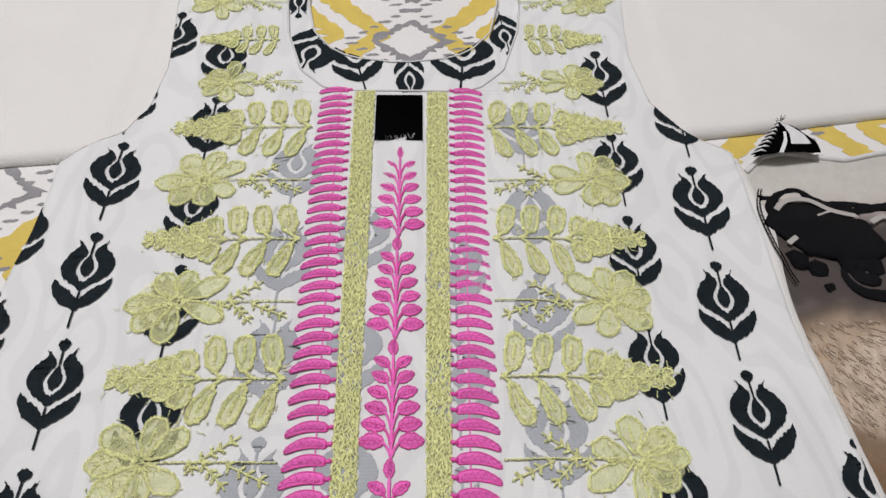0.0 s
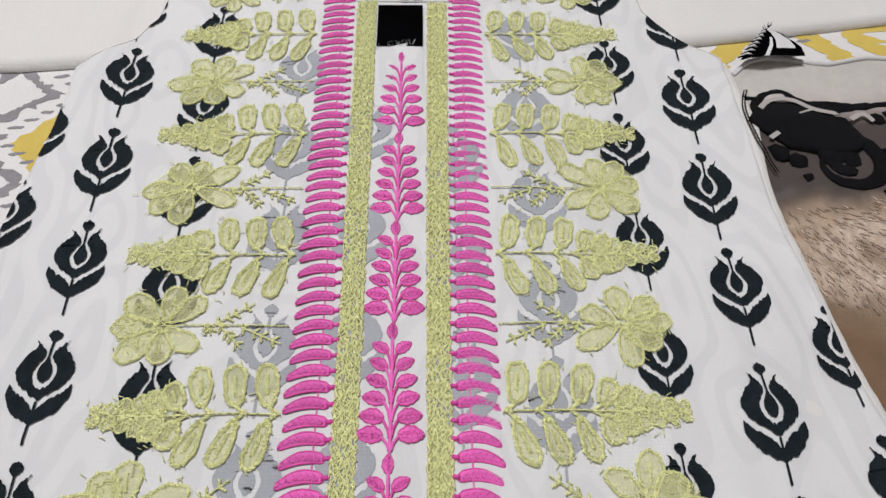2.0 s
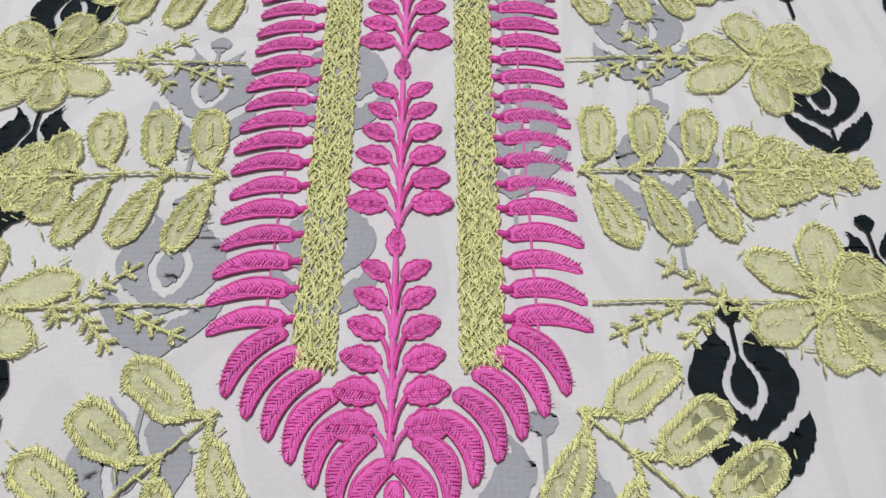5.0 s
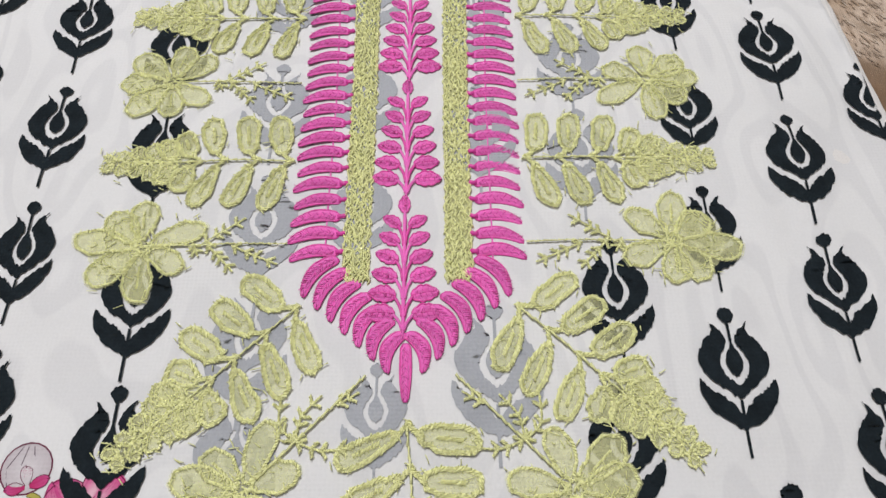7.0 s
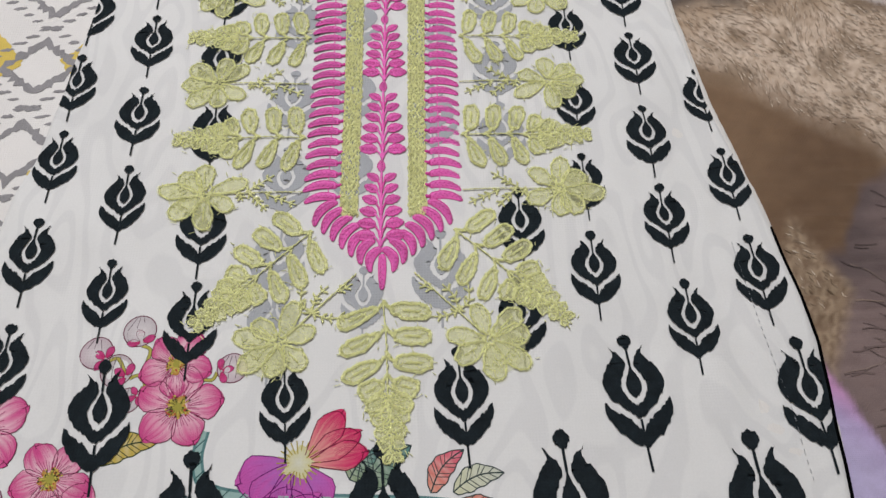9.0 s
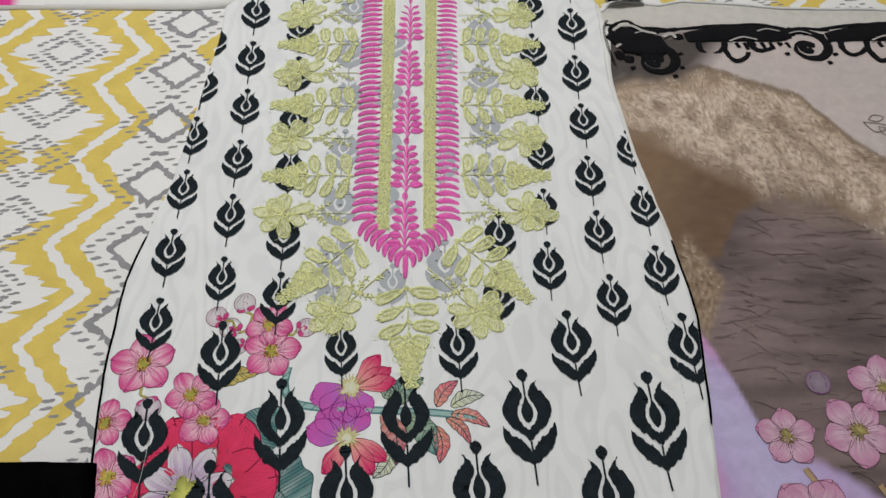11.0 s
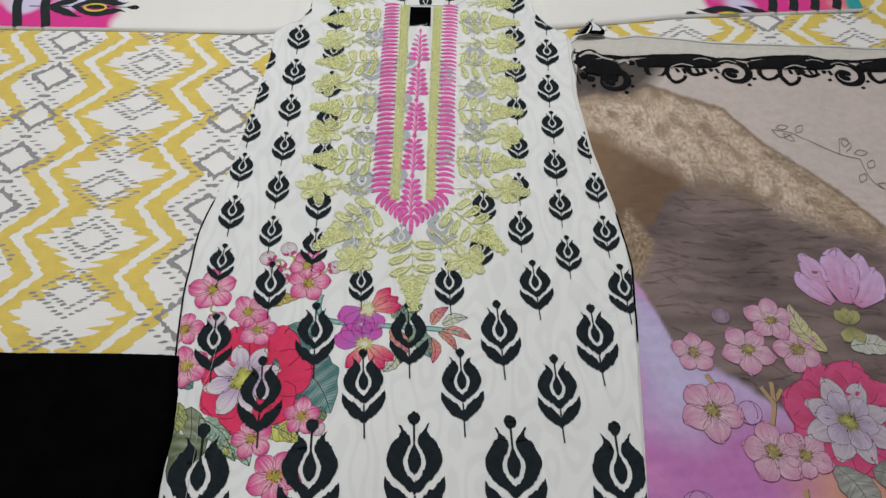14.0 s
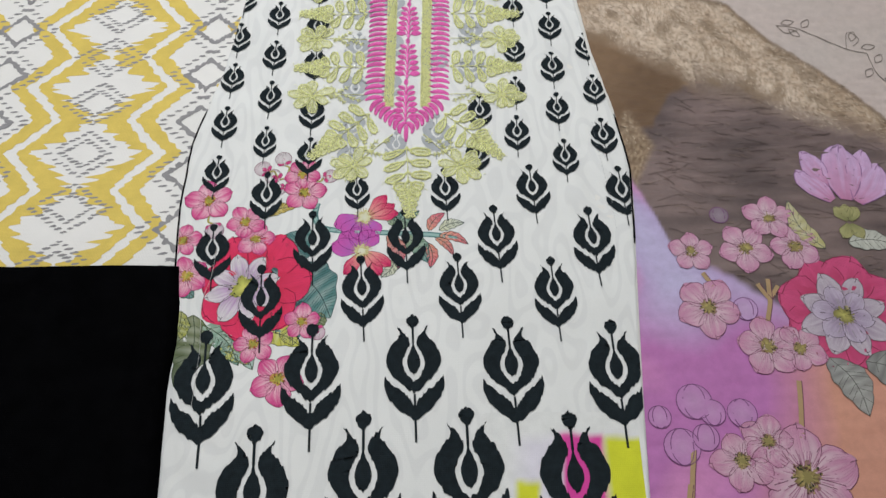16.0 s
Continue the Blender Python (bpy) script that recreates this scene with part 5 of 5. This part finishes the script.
for _ in range(620):
    x, y = rnd.uniform(0.29, 0.85), rnd.uniform(-0.25, 0.20)
    c = scarf_colour(x, y)
    if c[0] > 0.27 or c[0] > 1.7 * c[2]:
        continue
    a, pts = rnd.uniform(-0.55, 0.25), []
    for i in range(rnd.randint(3, 8)):
        pts.append((x, y))
        x, y = x + 0.006 * math.cos(a), y + 0.006 * math.sin(a)
        a += rnd.uniform(-0.3, 0.3)
        if scarf_colour(x, y)[0] > 0.27:
            break
    if len(pts) < 3:
        continue
    k = blend(c, (0.03, 0.018, 0.012), 0.30 if x < 0.52 else 0.16) if rnd.random() < 0.75 else blend(c, (0.36, 0.27, 0.19), 0.18)
    outline(b, pts, rnd.uniform(0.0003, 0.0008), k, lambda p, q: scarf_z(p, q), 0.0007)
tagged(part("crack_print", b, SCARF_DYE, scarf), "shade of fine creases painted as thin lines on the brown print", kind="stuff")

# black lace border
LACE = material("black_lace_thread", (0.006, 0.006, 0.008), rough=0.8, vary=0.2, spec=0.15, threads=500.0, bump=0.6)


def lace(build, pts, r, lift=0.0008, flat=0.14):
    k = len(build.v)
    build.tube([(x, y, 0.0) for x, y in pts], r, sides=10)
    build.v[k:] = [(x + random.uniform(-0.0007, 0.0007), y + random.uniform(-0.0007, 0.0007), scarf_z(x, y) + lift + z * flat + random.uniform(-0.0002, 0.0002)) for x, y, z in build.v[k:]]


def lace_gap(build, pts, width):
    """A slit in the work, where the cloth shows."""
    k = len(build.f)
    outline(build, smooth_path(pts, 5), width, (0.46, 0.43, 0.40), scarf_z, 0.0042)
    build.m[k:] = [1] * (len(build.f) - k)


def lace_repeat(x0, first=False):
    b = Build()
    # the thin upper cord, dipping at each scroll
    lace(b, smooth_path([(x0 - 0.185, 0.404), (x0 - 0.12, 0.412), (x0 - 0.06, 0.414), (x0 - 0.022, 0.405), (x0 + 0.004, 0.407), (x0 + 0.040, 0.402)], 8), 0.0026)
    # the heavy feathered body to the left of the scroll
    if not first:
        body_line = smooth_path([(x0 - 0.170, 0.388), (x0 - 0.128, 0.394), (x0 - 0.08, 0.396), (x0 - 0.045, 0.394), (x0 - 0.018, 0.396)], 6)
        m = len(body_line) - 1
        lace(b, body_line, [0.0045 + 0.0120 * math.sin(math.pi * min(1.0, 0.08 + 0.82 * i / m)) ** 0.7 for i in range(m + 1)])
        lace(b, [(x0 - 0.183, 0.389), (x0 - 0.178, 0.389), (x0 - 0.173, 0.389)], [0.005, 0.0075, 0.005])
        # hooked claws along its lower edge
        for dx, reach in ((-0.140, 0.034), (-0.104, 0.046), (-0.066, 0.026)):
            lace(b, smooth_path([(x0 + dx - 0.010, 0.388), (x0 + dx - 0.014, 0.388 - reach * 0.55), (x0 + dx - 0.004, 0.388 - reach), (x0 + dx + 0.012, 0.388 - reach * 0.86), (x0 + dx + 0.018, 0.388 - reach * 0.62)], 5), [0.0050 - 0.0001 * i for i in range(21)])
        for i in range(7):
            lace(b, [(x0 - 0.100 + 0.012 * i, 0.378), (x0 - 0.097 + 0.012 * i, 0.368 - 0.004 * math.sin(i * 2.1))], 0.0052)
        lace_gap(b, [(x0 - 0.110, 0.378), (x0 - 0.090, 0.386), (x0 - 0.070, 0.380)], 0.0012)
        lace_gap(b, [(x0 - 0.066, 0.398), (x0 - 0.050, 0.402), (x0 - 0.034, 0.397)], 0.0010)
    # the scroll with its blossom
    cy = 0.342 if first else 0.368
    pts = [(x0 + (0.034 - 0.0034 * t) * math.cos(2.2 - t) * 1.1, cy + (0.034 - 0.0034 * t) * math.sin(2.2 - t)) for t in steps(0.0, 7.8, 0.30)]
    lace(b, pts, [0.0046 + 0.0022 * math.sin(i * 0.24) for i in range(len(pts))])
    lace(b, [(x0 + 0.008 * math.cos(t), cy + 0.007 * math.sin(t)) for t in steps(0, 5.6, 0.5)], 0.0060)
    for i in range(5):
        a = 0.5 + 0.62 * i
        lace(b, [(x0 - 0.006 + 0.006 * math.cos(a), 0.394 + 0.005 * math.sin(a)), (x0 - 0.006 + 0.020 * math.cos(a), 0.394 + 0.014 * math.sin(a))], [0.0050, 0.0068])
    for dx, dy in ((-0.032, 0.352), (-0.037, 0.372), (0.036, 0.352), (0.038, 0.378), (0.024, 0.336)):
        lace(b, [(x0 + dx - 0.003, dy + cy - 0.366), (x0 + dx + 0.003, dy + cy - 0.364)], 0.0052)
    lace_gap(b, [(x0 - 0.022, 0.392), (x0 - 0.006, 0.397), (x0 + 0.010, 0.391)], 0.0009)
    part("lace_scroll", b, [LACE, SCARF_DYE], scarf, "raised black lace scroll")


for x0 in (0.342, 0.563, 0.766, 0.965):
    lace_repeat(x0, first=x0 < 0.4)
# the doubled, nearly solid corner where the scarf turns under
b = Build()
blob = smooth_path([(0.290, 0.372), (0.304, 0.382), (0.322, 0.378), (0.345, 0.372), (0.362, 0.376)], 6)
lace(b, blob, [0.016 + 0.010 * math.sin(math.pi * min(1, 0.2 + 0.8 * i / (len(blob) - 1))) for i in range(len(blob))])
lace(b, smooth_path([(0.284, 0.392), (0.292, 0.410), (0.312, 0.420), (0.330, 0.408), (0.345, 0.399), (0.365, 0.402), (0.385, 0.406)], 6), 0.0038)
for x, y, r in ((0.294, 0.352, 0.010), (0.330, 0.350, 0.011), (0.348, 0.346, 0.009), (0.306, 0.344, 0.008)):
    lace(b, [(x - 0.006, y), (x, y + 0.001), (x + 0.007, y)], [r * 0.7, r, r * 0.7])
lace_gap(b, [(0.290, 0.398), (0.300, 0.407), (0.316, 0.409), (0.332, 0.398), (0.350, 0.392)], 0.0022)
lace_gap(b, [(0.290, 0.366), (0.298, 0.372)], 0.0020)
lace_gap(b, [(0.360, 0.386), (0.372, 0.392), (0.378, 0.384)], 0.0022)
part("lace_scroll", b, [LACE, SCARF_DYE], scarf, "doubled black lace corner")

def print_z(x, y):
    return scarf_z(x, y)


def on_scarf(build):
    """Presses the print flat on the scarf."""
    build.v = [(x, y, scarf_z(x, y) + 0.0009 + 0.42 * (z - scarf_z(x, y))) for x, y, z in build.v]
    return build


# flowers of the scarf
SP_IN, SP_OUT, SP_LINE = (0.62, 0.46, 0.52), (0.53, 0.24, 0.38), (0.12, 0.03, 0.07)
for x, y, r, turn in ((0.395, -0.183, 0.030, 0.3), (0.469, -0.178, 0.036, 0.9), (0.511, -0.130, 0.034, 0.2), (0.537, -0.176, 0.035, 0.6), (0.404, -0.266, 0.042, 1.0),
                      (0.471, -0.320, 0.040, 0.4), (0.512, -0.322, 0.032, 0.8), (0.482, -0.482, 0.064, 0.3), (0.410, -0.463, 0.036, 0.7), (0.445, -0.440, 0.032, 0.1), (0.43, -0.56, 0.045, 0.5)):
    b = Build()
    flower(b, x, y, r, print_z, 0.0006, SP_IN, SP_OUT, SP_LINE, turn=turn, heart=(0.40, 0.30, 0.12), ring=(0.10, 0.04, 0.03), heart_size=0.24)
    part("pink_flower_print", on_scarf(b), SCARF_DYE, scarf, "dusty pink five-petalled flower")
b = Build()
for ang, reach in ((0.4, 0.085), (1.2, 0.082), (2.0, 0.078), (2.8, 0.080), (3.6, 0.078), (4.4, 0.080), (5.2, 0.085), (5.9, 0.085)):
    petal(b, 0.578, -0.272, ang, reach, 0.44, (0.40, 0.03, 0.10), (0.58, 0.07, 0.20), print_z, 0.0003, (0.2, 0.01, 0.05))
part("crimson_flower_print", on_scarf(b), SCARF_DYE, scarf, "large crimson flower")
b = Build()
flower(b, 0.580, -0.278, 0.058, print_z, 0.0009, (0.30, 0.22, 0.32), (0.52, 0.45, 0.52), (0.09, 0.06, 0.08), petals=8, heart=(0.38, 0.33, 0.10), ring=(0.06, 0.05, 0.02), heart_size=0.2)
flower(b, 0.580, -0.276, 0.040, print_z, 0.0013, (0.30, 0.22, 0.34), (0.50, 0.42, 0.54), (0.09, 0.06, 0.08), petals=6, turn=0.8, heart=(0.38, 0.33, 0.10), ring=(0.06, 0.05, 0.02), heart_size=0.28)
part("grey_flower_print", on_scarf(b), SCARF_DYE, scarf, "grey-lilac double flower")
b = Build()
for px, py, ang, reach, wide, lay in ((0.612, -0.085, 2.0, 0.070, 0.24, 0), (0.640, -0.090, 1.15, 0.078, 0.24, 0), (0.612, -0.108, 2.25, 0.070, 0.27, 1), (0.638, -0.112, 0.95, 0.085, 0.32, 1), (0.626, -0.112, 1.45, 0.104, 0.30, 2)):
    petal(b, px, py, ang, reach, wide, (0.50, 0.20, 0.36), (0.60, 0.40, 0.64), print_z, 0.0005 + 0.00025 * lay, (0.25, 0.12, 0.28), fade=0.6)
for ang in (1.0, 1.57, 2.1, 4.2, 5.2):
    petal(b, 0.622, -0.138, ang, 0.028, 0.34, (0.20, 0.20, 0.08), (0.38, 0.36, 0.16), print_z, 0.0009, (0.1, 0.09, 0.03))
part("magnolia_print", on_scarf(b), SCARF_DYE, scarf, "lilac magnolia with green calyx")
b = Build()
for x0, y0, x1, y1, w, c in ((0.578, -0.180, 0.543, -0.102, 0.014, (0.42, 0.38, 0.14)), (0.612, -0.170, 0.68, -0.178, 0.016, (0.42, 0.43, 0.38)), (0.545, -0.335, 0.575, -0.41, 0.022, (0.19, 0.19, 0.19)),
                             (0.59, -0.34, 0.66, -0.38, 0.026, (0.15, 0.15, 0.15))):
    b = Build()
    leaf_shape(b, x0, y0, x1, y1, w, print_z, 0.0007, c, blend(c, (0.6, 0.55, 0.5), 0.3), (0.08, 0.08, 0.07))
    part("leaf_print", on_scarf(b), SCARF_DYE, scarf, "grey-green veined leaf")
b = Build()
for pts in ([(0.50, -0.365), (0.492, -0.41), (0.486, -0.44)], [(0.49, -0.225), (0.487, -0.255), (0.478, -0.285)], [(0.487, -0.255), (0.502, -0.235)], [(0.487, -0.255), (0.475, -0.232)], [(0.405, -0.215), (0.415, -0.235)],
            [(0.345, -0.49), (0.335, -0.53)], [(0.355, -0.45), (0.345, -0.50), (0.335, -0.55)]):
    b = Build()
    outline(b, smooth_path(pts, 5), 0.0032, (0.40, 0.27, 0.14), print_z, 0.0006)
    outline(b, [(x + 0.0032, y) for x, y in smooth_path(pts, 5)], 0.0005, SP_LINE, print_z, 0.0007)
    part("twig_print", on_scarf(b), SCARF_DYE, scarf, "tan twig")
for x, y, r in ((0.365, -0.391, 0.022), (0.385, -0.405, 0.016), (0.342, -0.446, 0.022), (0.372, -0.435, 0.016), (0.421, -0.406, 0.018), (0.32, -0.41, 0.014), (0.452, -0.268, 0.016), (0.443, -0.125, 0.013)):
    b = Build()
    disc(b, x, y, r, blend(scarf_colour(x, y), (0.45, 0.32, 0.52), 0.25), print_z, 0.0005, mid=blend(scarf_colour(x, y), (0.56, 0.46, 0.60), 0.35), n=22, jag=0.04)
    for k in (1.0, 0.62):
        outline(b, [(x + r * k * math.cos(i * 0.3), y + r * math.sin(i * 0.3)) for i in range(22)], 0.0005, (0.16, 0.05, 0.16), print_z, 0.0007)
    part("bud_print", on_scarf(b), SCARF_DYE, scarf, "round outlined bud")
# drawn twigs on the pale corner
b = Build()
TWIGS = [[(0.600, 0.232), (0.63, 0.226), (0.66, 0.205), (0.70, 0.18), (0.73, 0.17)], [(0.70, 0.18), (0.71, 0.215), (0.725, 0.20), (0.712, 0.185)],
         [(0.73, 0.17), (0.735, 0.13), (0.75, 0.11)], [(0.60, 0.232), (0.612, 0.215), (0.632, 0.222)]]
for cx, cy, turn in ((0.608, 0.236, 0.2), (0.618, 0.224, -0.9), (0.640, 0.226, 0.9), (0.712, 0.196, 1.2), (0.724, 0.182, 0.1), (0.738, 0.150, 0.9), (0.730, 0.140, -2.2), (0.745, 0.120, -0.4), (0.752, 0.100, -1.3)):
    TWIGS.append([(cx, cy), (cx + 0.012 * math.cos(turn + 0.5), cy + 0.012 * math.sin(turn + 0.5)), (cx + 0.022 * math.cos(turn), cy + 0.022 * math.sin(turn)), (cx + 0.012 * math.cos(turn - 0.5), cy + 0.012 * math.sin(turn - 0.5)), (cx, cy)])
for pts in TWIGS:
    b = Build()
    outline(b, smooth_path(pts, 6), 0.0006, (0.20, 0.17, 0.15), print_z, 0.0006)
    part("twig_print", on_scarf(b), SCARF_DYE, scarf, "fine drawn twig")

# ---- folded black cloth ----
black = tagged(new("folded_trouser_cloth"), "plain black folded cotton cloth lying on the printed sheet", "cloth")


def black_z(x, y):
    edge = min(interp(y, (-0.9, -0.264), (-0.50, -0.276), (-0.36, -0.287), (-0.26, -0.291), (-0.20, -0.300)) - x, -0.203 - y, 0.5) + 0.004 * wobble(x, y, 12, 3)
    r = 0.014
    rise = math.sqrt(max(0.0, 1 - max(0.0, 1 - edge / r) ** 2)) if edge > 0 else 0.0
    return -0.011 + 0.026 * rise + 0.0016 * wobble(x, y, 6, 5) * rise


b = Build()
xs = [-0.95 + 0.60 * i / 40 for i in range(41)] + [-0.35 + 0.09 * i / 36 for i in range(1, 37)]
ys = [-0.85 + 0.58 * i / 40 for i in range(41)] + [-0.27 + 0.072 * i / 36 for i in range(1, 37)]
n = len(xs)
b.add([(x, y, black_z(x, y)) for y in ys for x in xs], [(j * n + i, j * n + i + 1, (j + 1) * n + i + 1, (j + 1) * n + i) for j in range(len(ys) - 1) for i in range(n - 1)])
part("top_fold", b, BLACK_CLOTH, black)
